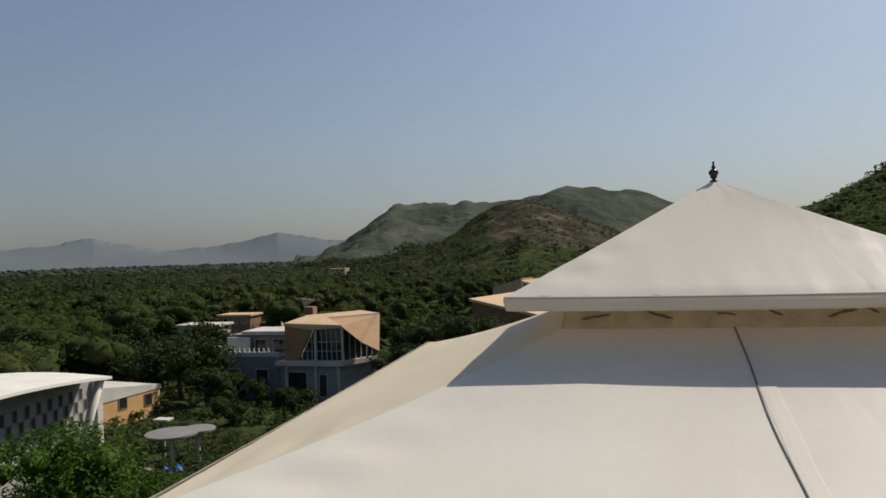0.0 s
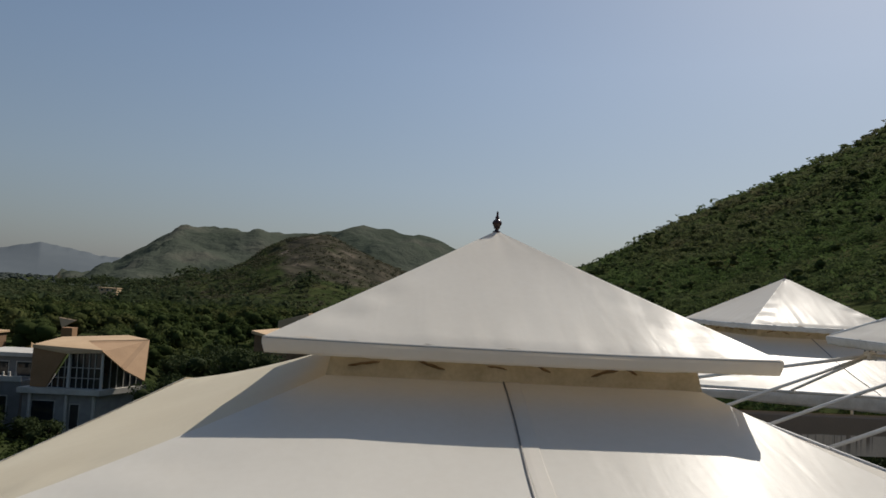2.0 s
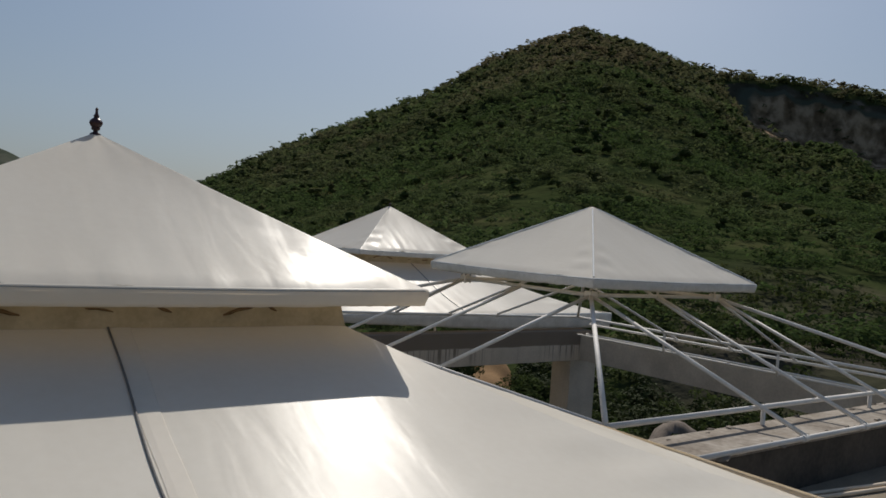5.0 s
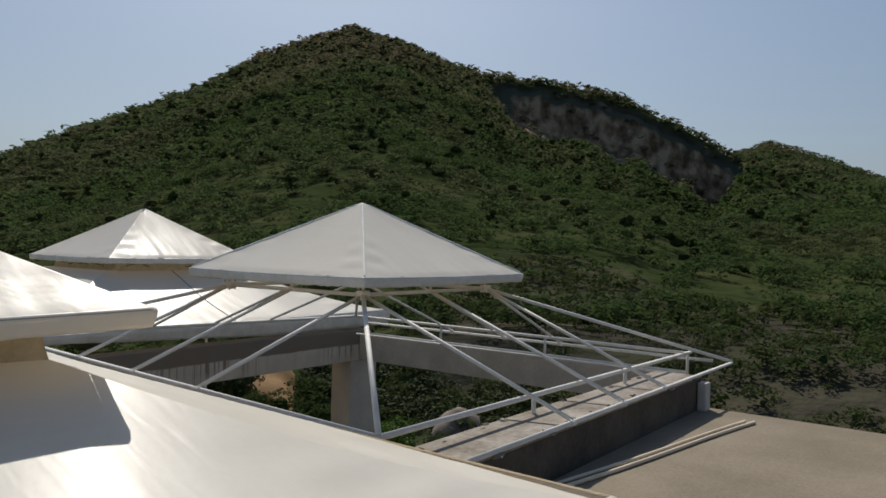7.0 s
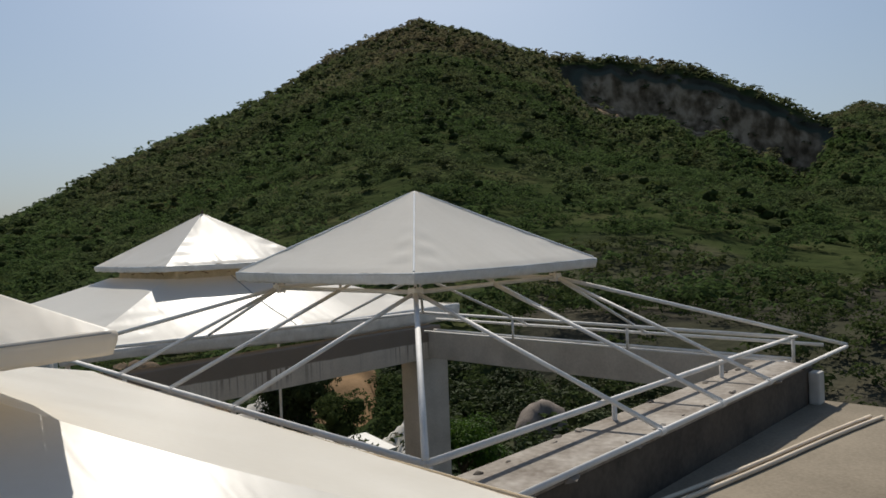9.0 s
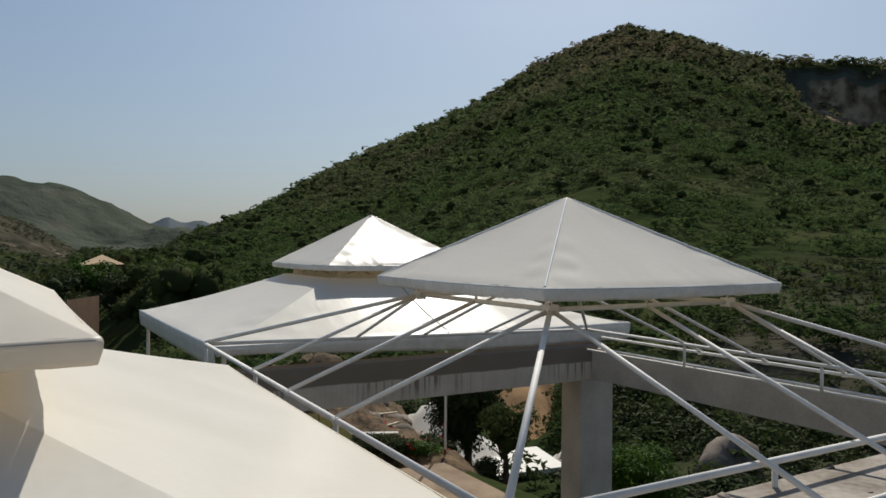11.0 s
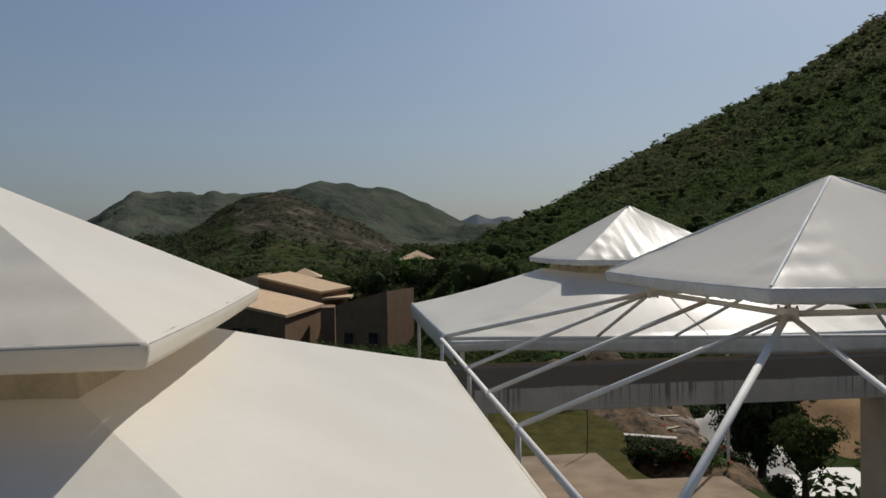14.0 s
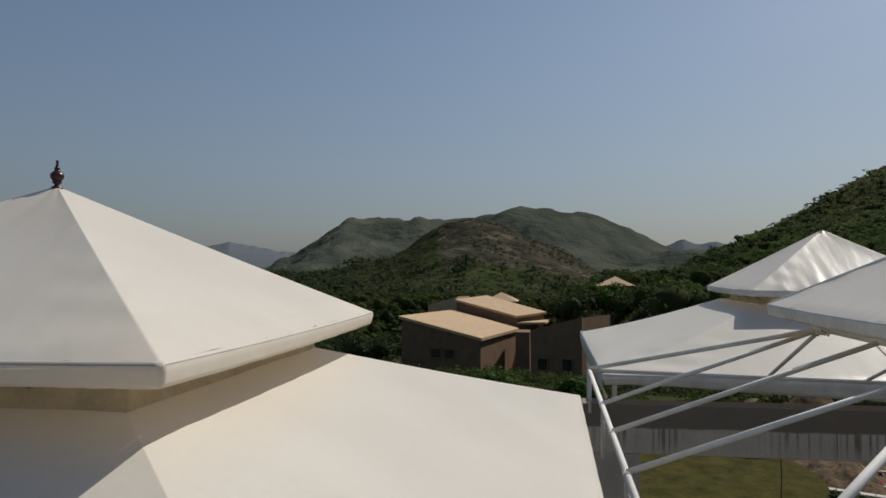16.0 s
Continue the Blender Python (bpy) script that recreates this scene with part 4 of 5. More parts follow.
def scatter(name, temps, pos, rad, tall, mat, label, category):
    """One joined mesh of many crowns."""
    vs, fs, n = [], [], 0
    which = RNG.integers(0, len(temps), len(pos))
    turn = RNG.uniform(0, 6.283, len(pos))
    for k, (tv, tf) in enumerate(temps):
        sel = np.where(which == k)[0]
        if not len(sel):
            continue
        c, s = np.cos(turn[sel]), np.sin(turn[sel])
        x = (tv[None, :, 0] * c[:, None] - tv[None, :, 1] * s[:, None]) * rad[sel, None] + pos[sel, None, 0]
        y = (tv[None, :, 0] * s[:, None] + tv[None, :, 1] * c[:, None]) * rad[sel, None] + pos[sel, None, 1]
        z = tv[None, :, 2] * tall[sel, None] + pos[sel, None, 2]
        vs.append(np.stack([x, y, z], -1).reshape(-1, 3))
        fs.append((tf[None] + (np.arange(len(sel)) * len(tv))[:, None, None]).reshape(-1, 3) + n)
        n += len(sel) * len(tv)
    ob = tri_mesh(name, np.concatenate(vs), np.concatenate(fs), mat, True)
    return tagged(ob, label, category, kind="stuff")


# clear ground: round the buildings and along the open views to them (x, y, radius)
CLEAR = [(-26, 58, 6.5), (-35, 60, 6), (-33, 29, 7), (-37, 43, 4.5), (-24.5, 31, 3), (-13, 128, 21), (4.5, 98, 11), (-60, 98, 8), (-60, 106, 7), (-53, 121, 5), (22.5, 23.5, 4.5), (15.9, 142, 4), (-8, 168, 5), (-55, 71, 2.5)]


def open_view(p, slack=1.0):
    """True where no building stands and no view to one is blocked."""
    ok = np.ones(len(p), bool)
    eye = np.array([0.0, -5.0])
    for x, y, r in CLEAR:
        c = np.array([x, y]) - eye
        ln = np.hypot(*c)
        q = p[:, :2] - eye
        along = (q @ c) / ln
        off = np.abs(q[:, 0] * c[1] - q[:, 1] * c[0]) / ln
        ok &= ~((along > ln * (0.45 if r < 10.5 else 0.2)) & (along < ln + r * 0.6) & (off < r * slack * np.clip(along / ln, 0, 1)))
        ok &= np.hypot(p[:, 0] - x, p[:, 1] - y) > r
    return ok


def field(n, a0, a1, r0, r1):
    a = np.radians(RNG.uniform(a0, a1, n))
    r = np.sqrt(RNG.uniform(r0 * r0, r1 * r1, n))
    p = np.stack([r * np.sin(a), r * np.cos(a)], -1)
    z, bare = ground_height(p[:, 0], p[:, 1])
    return np.column_stack([p, z]), bare, r, np.degrees(a)


FINE = [crown_template(40 + k, 9, 400, 0.055, core=0.8, rise=0.4) for k in range(5)]
ROUND = [crown_template(55 + k, 6, 114, 0.10, core=0.7, rise=0.4) for k in range(6)]
SHRUB = [crown_template(50 + k, 5, 90, 0.12, 0.75, 0, 0.5) for k in range(5)]
MID = [crown_template(60 + k, 4, 30, 0.23, 0.75, 0, 0.6) for k in range(6)]
FAR = [crown_template(80 + k, 2, 6, 0.20, core=0.9, rise=0.8) for k in range(5)]
DARK = [crown_template(120 + k, 3, 20, 0.19, 0.7, 0.72, 0.5) for k in range(5)]
# open thorn bushes: leaf sprays alone, the sun shines through them
THORN = [crown_template(90 + k, 8, 250, 0.095, 0.7, 0, 0.5) for k in range(5)]
BUSH = [crown_template(95 + k, 5, 33, 0.22, 0.7, 0, 0.6) for k in range(6)]
CLUMP = [crown_template(105 + k, 3, 14, 0.33, 0.7, 0, 0.7) for k in range(6)]


def plant_woods():
    # the valley woods
    p, _, r, _ = field(1500, -56, 14, 58, 260)
    p = p[open_view(p)]
    rad = RNG.uniform(2.4, 4.6, len(p))
    p[:, 2] += rad * 0.75
    tall = rad * RNG.uniform(0.8, 1.1, len(p))
    near = np.hypot(p[:, 0], p[:, 1]) < 125
    scatter("woodland", FINE, p[near], rad[near], tall[near], "leaf_wood", "dense dark green valley woodland", "woodland")
    scatter("woodland", ROUND, p[~near], rad[~near], tall[~near], "leaf_wood", "dense dark green valley woodland farther off", "woodland")
    p, wild, r, _ = field(3700, -56, 15, 250, 1000)
    keep = (p[:, 2] < -9) | ((RNG.uniform(0, 1, len(p)) < 0.5) & (wild < 0.3) & (p[:, 2] < 4))
    p, r = p[keep], r[keep]
    rad = RNG.uniform(3.4, 6.8, len(p)) * (1.05 + r / 1500)
    p[:, 2] += rad * 0.5
    scatter("woodland", MID, p, rad, rad * 0.72, "leaf_far", "distant dark green tree canopy on the plain", "woodland")
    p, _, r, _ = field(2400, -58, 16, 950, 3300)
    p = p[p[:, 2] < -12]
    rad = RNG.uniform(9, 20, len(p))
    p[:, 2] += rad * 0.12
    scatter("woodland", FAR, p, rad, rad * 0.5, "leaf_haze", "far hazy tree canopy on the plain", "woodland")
    # scrub on the big hill
    p, bare, r, az = field(16500, 11, 104, 30, 860)
    keep = (RNG.uniform(0, 1, len(p)) > np.minimum(bare, 1) * 0.86) & open_view(p)
    p, r = p[keep], r[keep]
    rad = RNG.uniform(1.6, 4.2, len(p)) * (0.56 + r / 480)
    p[:, 2] += rad * 0.35
    near = r < 190
    scatter("hill_scrub", THORN, p[near], rad[near], rad[near] * 0.72, "leaf_hill", "green thorn scrub on the lower hillside", "scrub")
    mid = ~near & (r < 430)
    scatter("hill_scrub", BUSH, p[mid], rad[mid], rad[mid] * 0.72, "leaf_hill", "green bushes and small trees covering the hillside", "scrub")
    high = r >= 430
    scatter("hill_scrub", CLUMP, p[high], rad[high], rad[high] * 0.75, "leaf_hill", "green bushes and small trees on the upper hillside", "scrub")
    # low thorn between the larger bushes
    p, bare, r, az = field(5800, 12, 103, 34, 330)
    keep = open_view(p) & (RNG.uniform(0, 1, len(p)) > np.minimum(bare, 1) * 0.8)
    p, r = p[keep], r[keep]
    rad = RNG.uniform(0.9, 2.2, len(p)) * (0.7 + r / 300)
    p[:, 2] += rad * 0.3
    scatter("hill_scrub", BUSH, p, rad, rad * 0.7, "leaf_hill", "low olive thorn bushes on the lower hillside", "scrub")
    # single darker trees among the scrub
    p, bare, r, az = field(1700, 12, 80, 90, 720)
    p = p[(bare < 0.5) & open_view(p)]
    rad = RNG.uniform(2.0, 4.4, len(p)) * (0.6 + np.hypot(p[:, 0], p[:, 1]) / 600)
    p[:, 2] += rad * 0.5
    scatter("hill_trees", DARK, p, rad, rad * 0.9, "leaf_wood", "scattered dark trees among the hillside scrub", "trees")
    p, bare, r, az = field(2600, 70, 95, 850, 1190)
    rad = RNG.uniform(3.5, 7, len(p))
    p[:, 2] += rad * 0.3
    scatter("hill_scrub", CLUMP, p, rad, rad * 0.7, "leaf_hill", "green scrub on the hill behind the cliff", "scrub")
    # sparse scrub on the rocky knoll
    p, bare, r, az = field(11000, -20, 14, 330, 730)
    tuft = fbm(p[:, 0] / 40, p[:, 1] / 40, 3, 61)
    keep = (RNG.uniform(-0.45, 0.75, len(p)) < tuft + 0.32 - bare * 0.62) & (bare < 1)
    p = p[keep]
    rad = RNG.uniform(1.4, 3.4, len(p))
    p[:, 2] += rad * 0.2
    scatter("hill_scrub", CLUMP, p, rad, rad * 0.5, "leaf_dry", "sparse dry scrub on a rocky knoll", "scrub")
    # low undergrowth close to the buildings
    p, _, r, _ = field(3100, -54, 102, 17, 72)
    ok = np.ones(len(p), bool)
    for x, y, q in ((7, 9, 6.8), (19.5, 20, 3.6), (20, 17, 2.5), (17.2, 17, 2.2), (10, 13, 3), (7.5, 14.5, 3.9), (8.3, 17, 2.5), (13, 17.5, 4.2), (22.5, 23.5, 5), (18.5, 19, 2.5)):
        ok &= np.hypot(p[:, 0] - x, p[:, 1] - y) > q
    ok &= ~((np.degrees(np.arctan2(p[:, 0], p[:, 1])) > 58) & (RNG.uniform(0, 1, len(p)) < 0.15))
    p = p[ok]
    rad = RNG.uniform(0.4, 1.3, len(p))
    p[:, 2] += rad * 0.35
    near = np.hypot(p[:, 0], p[:, 1]) < 45
    scatter("undergrowth", SHRUB, p[near], rad[near], rad[near] * 0.85, "leaf_wood", "low green undergrowth between the buildings", "undergrowth")
    scatter("undergrowth", MID, p[~near], rad[~near], rad[~near] * 0.85, "leaf_wood", "low green undergrowth at the foot of the hill", "undergrowth")

    # dark bushes in the sunken garden below the frame
    p = np.column_stack([RNG.uniform(13.6, 28, 560), RNG.uniform(3.5, 24, 560)])
    ok = np.ones(len(p), bool)
    for x, y, q in ((15.6, 14.8, 2.3), (17.6, 14.4, 2.0), (20.6, 11.0, 1.7), (14.5, 17.0, 3.6), (19.8, 20.0, 3.0), (19.0, 17.0, 2.4), (21, 23, 2.6), (13.3, 13.6, 1.2)):
        ok &= np.hypot(p[:, 0] - x, p[:, 1] - y) > q
    way = np.degrees(np.arctan2(p[:, 0] - 1.8, p[:, 1] + 3.9))
    ok &= ~((way > 29) & (way < 39.5) & (np.hypot(p[:, 0] - 1.8, p[:, 1] + 3.9) < 31))
    p = p[ok]
    rad = RNG.uniform(0.5, 1.2, len(p))
    p = np.column_stack([p, ground_height(p[:, 0], p[:, 1])[0] + rad * 0.3])
    scatter("undergrowth", SHRUB, p, rad, rad * 0.85, "leaf", "dark green bushes in the sunken garden", "undergrowth")


plant_woods()


def make_tree(x, y, top, rad, label, seed, mat="leaf", leaves=1500, size=0.06, lobes=14, stretch=1.0):
    """A single tree: tapered trunk, limbs and a leafy crown."""
    gz = float(ground_height(np.array([float(x)]), np.array([float(y)]))[0][0])
    tree = thing("tree", pose(x, y, gz - 0.05), label, "tree")
    h = top - gz
    rng = random.Random(seed)
    cz = h - rad * 0.85 * stretch
    lean = (rng.uniform(-0.15, 0.15) * rad, rng.uniform(-0.15, 0.15) * rad)
    part("trunk", bm_tube([(0, 0, 0), (lean[0] * 0.3, lean[1] * 0.3, cz * 0.5), (lean[0], lean[1], cz + rad * 0.2)], [0.09 * rad + 0.03, 0.065 * rad + 0.02, 0.03 * rad], 9), "bark", tree, "", True)
    for k in range(6):
        a = k * 1.05 + rng.uniform(-0.3, 0.3)
        s = rng.uniform(0.45, 0.75) * rad
        b0 = cz * rng.uniform(0.55, 0.9)
        part("limb", bm_tube([(lean[0] * 0.6, lean[1] * 0.6, b0), (math.cos(a) * s * 0.5, math.sin(a) * s * 0.5, b0 + s * 0.45), (math.cos(a) * s, math.sin(a) * s, b0 + s * 0.8)], [0.04 * rad, 0.025 * rad, 0.008 * rad], 7), "bark", tree, "", True)
    v, f = crown_template(seed, lobes, leaves, size, 0.9, 0.42 if leaves > 3000 else 0.58)
    v = v * [rad, rad, rad * stretch] + [lean[0], lean[1], cz]
    crown = tri_mesh("crown", v, f, mat, parent=tree)
    return tree


for n, (x, y, top, rad) in enumerate([(-33.5, 50.5, -5.6, 3.4), (-37, 52, -6.0, 3.0), (-40, 50, -6.6, 3.2), (-31, 47, -8.2, 2.0), (-44, 54, -6.2, 3.4), (-18.5, 62, -6.0, 3.2), (-15, 58, -5.0, 3.4),
                                      (-12, 52, -4.4, 3.0), (-17, 52, -7.0, 2.4), (-9.5, 47, -4.2, 2.4), (-24, 48, -9.8, 1.8), (-30.5, 53, -9.9, 1.6), (-33.5, 54.5, -9.6, 1.8), (-27.5, 52.5, -10.6, 1.3), (-28, 44, -9.8, 1.6), (-49, 62, -5.6, 3.6), (-43, 66, -5.8, 3.4)]):
    make_tree(x, y, top, rad, "dense dark green broadleaf tree near the buildings", 200 + n, leaves=1900, size=0.055)
for n, (x, y, top, rad) in enumerate([(6.3, 123, -2.7, 5.5), (12.8, 126, -1.2, 5.0), (17.3, 121, -3.5, 5.2), (9.5, 106, -5.5, 4.0), (17.8, 108, -4.5, 5.5), (25.8, 126, -2.0, 6.0), (18.3, 91, -6.2, 4.2), (30.8, 111, -3.0, 6.0), (22, 112, -0.8, 4.2),
                                      (1.1, 19.0, -2.75, 0.9), (3.7, 19.6, -2.9, 0.85), (-4.4, 33.5, -5.5, 1.2), (-1.5, 31, -5.2, 1.3)]):
    make_tree(x, y, top, rad, "green leafy tree beside the tan houses", 240 + n, "leaf_bright" if n in (1, 8, 9, 10) else "leaf", leaves=2200, size=0.05)
make_tree(-11.6, 6.6, -2.85, 1.75, "bright green leafy tree below the tents", 260, "leaf_bright", 5200, 0.036, 20)
make_tree(-9.6, 8.0, -4.3, 1.1, "bright green leafy young tree below the tents", 261, "leaf_bright", 5200, 0.036, 20)
make_tree(-13.5, 12.5, -5.6, 1.3, "bright green flowering garden shrub tree", 262, "leaf_bright", 5200, 0.036, 20)
make_tree(-10.5, 12.5, -6.0, 1.2, "bright green flowering garden shrub tree", 263, "leaf", 5200, 0.036, 20)
make_tree(-8.4, 13.0, -6.1, 1.0, "bright green flowering garden shrub tree", 264, "leaf_bright", 5200, 0.036, 20)
make_tree(-22.3, 27.2, -9.6, 1.0, "dense green shrub in front of the round canopies", 267, "leaf", 1800, 0.06, 12)
make_tree(-20.6, 28.6, -9.7, 1.0, "dense green shrub in front of the round canopies", 268, "leaf_bright", 1800, 0.06, 12)
make_tree(-24.3, 26.8, -9.9, 0.9, "dense green shrub in front of the round canopies", 269, "leaf", 1800, 0.06, 12)
for n, (x, y, top, rad) in enumerate([(-25.6, 28.2, -10.0, 1.1), (-23.4, 25.6, -10.2, 1.2), (-21.4, 24.6, -10.1, 1.1), (-19.4, 26.6, -10.0, 1.1), (-18.2, 24.4, -9.7, 1.3), (-26.8, 26.2, -9.8, 1.3), (-19.0, 30.2, -10.2, 1.2), (-20.8, 32.4, -10.2, 1.2),
                                      (-25.2, 24.2, -9.6, 1.3), (-22.9, 22.8, -9.5, 1.2), (-28.2, 30.6, -9.9, 1.2), (-16.6, 27.2, -9.6, 1.2)]):
    make_tree(x, y, top, rad, "rounded green hedge shrub in the garden", 300 + n, "leaf_bright" if n % 3 == 1 else "leaf", 1700, 0.06, 12, 0.85)
make_tree(-17.0, 20.5, -7.6, 1.5, "green garden shrub tree near the round canopies", 265, "leaf", 1300, 0.07, 12)
make_tree(-20.0, 17.5, -6.7, 1.7, "green garden tree near the round canopies", 266, "leaf_bright", 1500, 0.07, 12)
make_tree(12.9, 13.9, -3.0, 1.4, "dark dense small tree beside the white shade sails", 270, "leaf", 15000, 0.034, 30, 1.45)
make_tree(12.4, 11.2, -3.6, 0.95, "thin spreading thorn tree beside the terrace", 274, "leaf_wood", 2600, 0.05, 12, 1.2)
make_tree(14.1, 8.4, -4.2, 1.1, "light green leafy bush in the sunken garden", 271, "leaf_bright", 4200, 0.05, 16, 1.0)
for n, (x, y, top, rad, kind) in enumerate([(8.9, 12.2, -4.25, 0.55, "leaf"), (9.5, 11.8, -4.2, 0.6, "leaf"), (10.2, 11.7, -4.3, 0.6, "leaf_bright"), (10.9, 12.4, -4.5, 0.7, "leaf"), (9.3, 12.9, -4.4, 0.5, "leaf"), (8.4, 17.0, -3.5, 1.0, "leaf"), (6.6, 17.4, -3.5, 0.9, "leaf"), (12.4, 20.6, -4.6, 0.7, "leaf_bright"), (11.4, 10.9, -4.9, 0.6, "leaf")]):
    make_tree(x, y, top, rad, "leafy garden shrub with red flowers by the lawn", 272 + n, kind, 2600, 0.07, 16, 0.75)


# ---- buildings ----
def house(name, label, group=""):
    return thing(name, pose(0, 0, 0), label, "house", group)


def flat_poly(pts, thick, inward):
    """A thick plate on a polygon in space."""
    bm = bmesh.new()
    a = [bm.verts.new(p) for p in pts]
    off = Vector(inward).normalized() * thick
    b = [bm.verts.new(Vector(p) + off) for p in pts]
    bm.faces.new(a)
    bm.faces.new(b[::-1])
    for i in range(len(a)):
        bm.faces.new((a[i], b[i], b[(i + 1) % len(a)], a[(i + 1) % len(a)]))
    return bm


def wall_opening(parent, p0, p1, s0, s1, z0, z1, mat="dark_void", name="window", frame_mat="white_render", depth=0.05, bars=0):
    """A framed opening on the wall that runs from p0 to p1; s is metres along it."""
    a, b = Vector((*p0, 0)), Vector((*p1, 0))
    d = (b - a).normalized()
    out = Vector((d.y, -d.x, 0))

    def box(sa, sb, za, zb, da, db):
        bm = bmesh.new()
        c = [a + d * s + out * o for s, o in ((sa, da), (sb, da), (sb, db), (sa, db))]
        lo = [bm.verts.new((q.x, q.y, za)) for q in c]
        hi = [bm.verts.new((q.x, q.y, zb)) for q in c]
        bm.faces.new(lo)
        bm.faces.new(hi)
        for i in range(4):
            bm.faces.new((lo[i], lo[(i + 1) % 4], hi[(i + 1) % 4], hi[i]))
        return bm
    win = part(name, box(s0, s1, z0, z1, -0.02, 0.012), mat, parent)
    w = 0.07
    for sa, sb, za, zb in ((s0 - w, s0, z0 - w, z1 + w), (s1, s1 + w, z0 - w, z1 + w), (s0, s1, z1, z1 + w), (s0, s1, z0 - w, z0)):
        part("frame", box(sa, sb, za, zb, -0.02, depth), frame_mat, win)
    for k in range(bars):
        s = s0 + (s1 - s0) * (k + 1) / (bars + 1)
        part("mullion", box(s - 0.03, s + 0.03, z0, z1, 0.0, depth), frame_mat, win)
    return win


def pushed(thing_, k, eye=Vector((2.82, -3.86, 0.32))):
    """Moves a house k times as far off along the lines of sight it was sketched on, and scales it with that."""
    m = Matrix.Translation(eye) @ Matrix.Scale(k, 4) @ Matrix.Translation(-eye)
    for o in thing_.children_recursive:
        o.data.transform(m)


def tan_houses():
    h = house("house", "tan rendered house with stepped sloping flat roofs", "tan houses")
    o = [(-5.65, 38), (-0.83, 36), (0.95, 40.4), (-3.5, 45.4)]
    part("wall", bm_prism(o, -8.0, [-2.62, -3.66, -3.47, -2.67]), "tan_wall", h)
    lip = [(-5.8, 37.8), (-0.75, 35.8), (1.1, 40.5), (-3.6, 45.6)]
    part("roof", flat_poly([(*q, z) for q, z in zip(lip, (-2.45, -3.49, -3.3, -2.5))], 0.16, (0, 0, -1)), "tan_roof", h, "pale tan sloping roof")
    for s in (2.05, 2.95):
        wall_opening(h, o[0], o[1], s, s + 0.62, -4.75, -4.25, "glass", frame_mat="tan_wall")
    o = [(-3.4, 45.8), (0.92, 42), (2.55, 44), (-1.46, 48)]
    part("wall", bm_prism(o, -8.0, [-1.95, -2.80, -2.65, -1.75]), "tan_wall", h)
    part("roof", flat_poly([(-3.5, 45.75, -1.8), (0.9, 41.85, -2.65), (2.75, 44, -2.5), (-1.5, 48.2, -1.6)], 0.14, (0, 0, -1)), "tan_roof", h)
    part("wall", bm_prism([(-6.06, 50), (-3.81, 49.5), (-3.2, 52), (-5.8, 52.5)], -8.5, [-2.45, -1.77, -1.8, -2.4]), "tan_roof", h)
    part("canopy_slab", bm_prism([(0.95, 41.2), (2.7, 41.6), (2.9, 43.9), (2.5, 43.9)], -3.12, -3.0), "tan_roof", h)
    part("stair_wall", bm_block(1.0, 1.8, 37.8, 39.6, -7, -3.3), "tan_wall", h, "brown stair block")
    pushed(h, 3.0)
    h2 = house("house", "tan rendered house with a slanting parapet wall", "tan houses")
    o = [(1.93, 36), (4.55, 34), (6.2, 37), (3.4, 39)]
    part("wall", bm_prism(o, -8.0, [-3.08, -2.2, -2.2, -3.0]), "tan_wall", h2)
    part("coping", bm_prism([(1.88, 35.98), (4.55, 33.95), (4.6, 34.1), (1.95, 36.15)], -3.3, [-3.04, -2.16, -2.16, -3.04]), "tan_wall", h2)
    wall_opening(h2, o[0], o[1], 0.5, 1.1, -5.1, -4.5, "glass", frame_mat="tan_wall")
    wall_opening(h2, o[0], o[1], 2.1, 2.7, -5.0, -4.4, "glass", frame_mat="tan_wall")
    pushed(h2, 2.6)
    for x, y, z, r in ((-8.0, 168, -5.3, 4.0), (15.9, 142, -1.2, 3.5)):
        s = thing("summerhouse", pose(x, y, z), "small pavilion with a pale pyramid roof among trees", "pavilion", "small pavilions")
        bm = bmesh.new()
        top = bm.verts.new((0, 0, 0))
        ring = [bm.verts.new((a * r, b * r, -0.55 * r * 0.9)) for a, b in ((-1, -1), (1, -1), (1, 1), (-1, 1))]
        for i in range(4):
            bm.faces.new((ring[i], ring[(i + 1) % 4], top))
        bm.faces.new(ring)
        part("roof", bm, "tan_roof", s)
        part("wall", bm_block(-r * 0.8, r * 0.8, -r * 0.8, r * 0.8, -9, -0.52 * r, 0.02), "tan_wall", s)


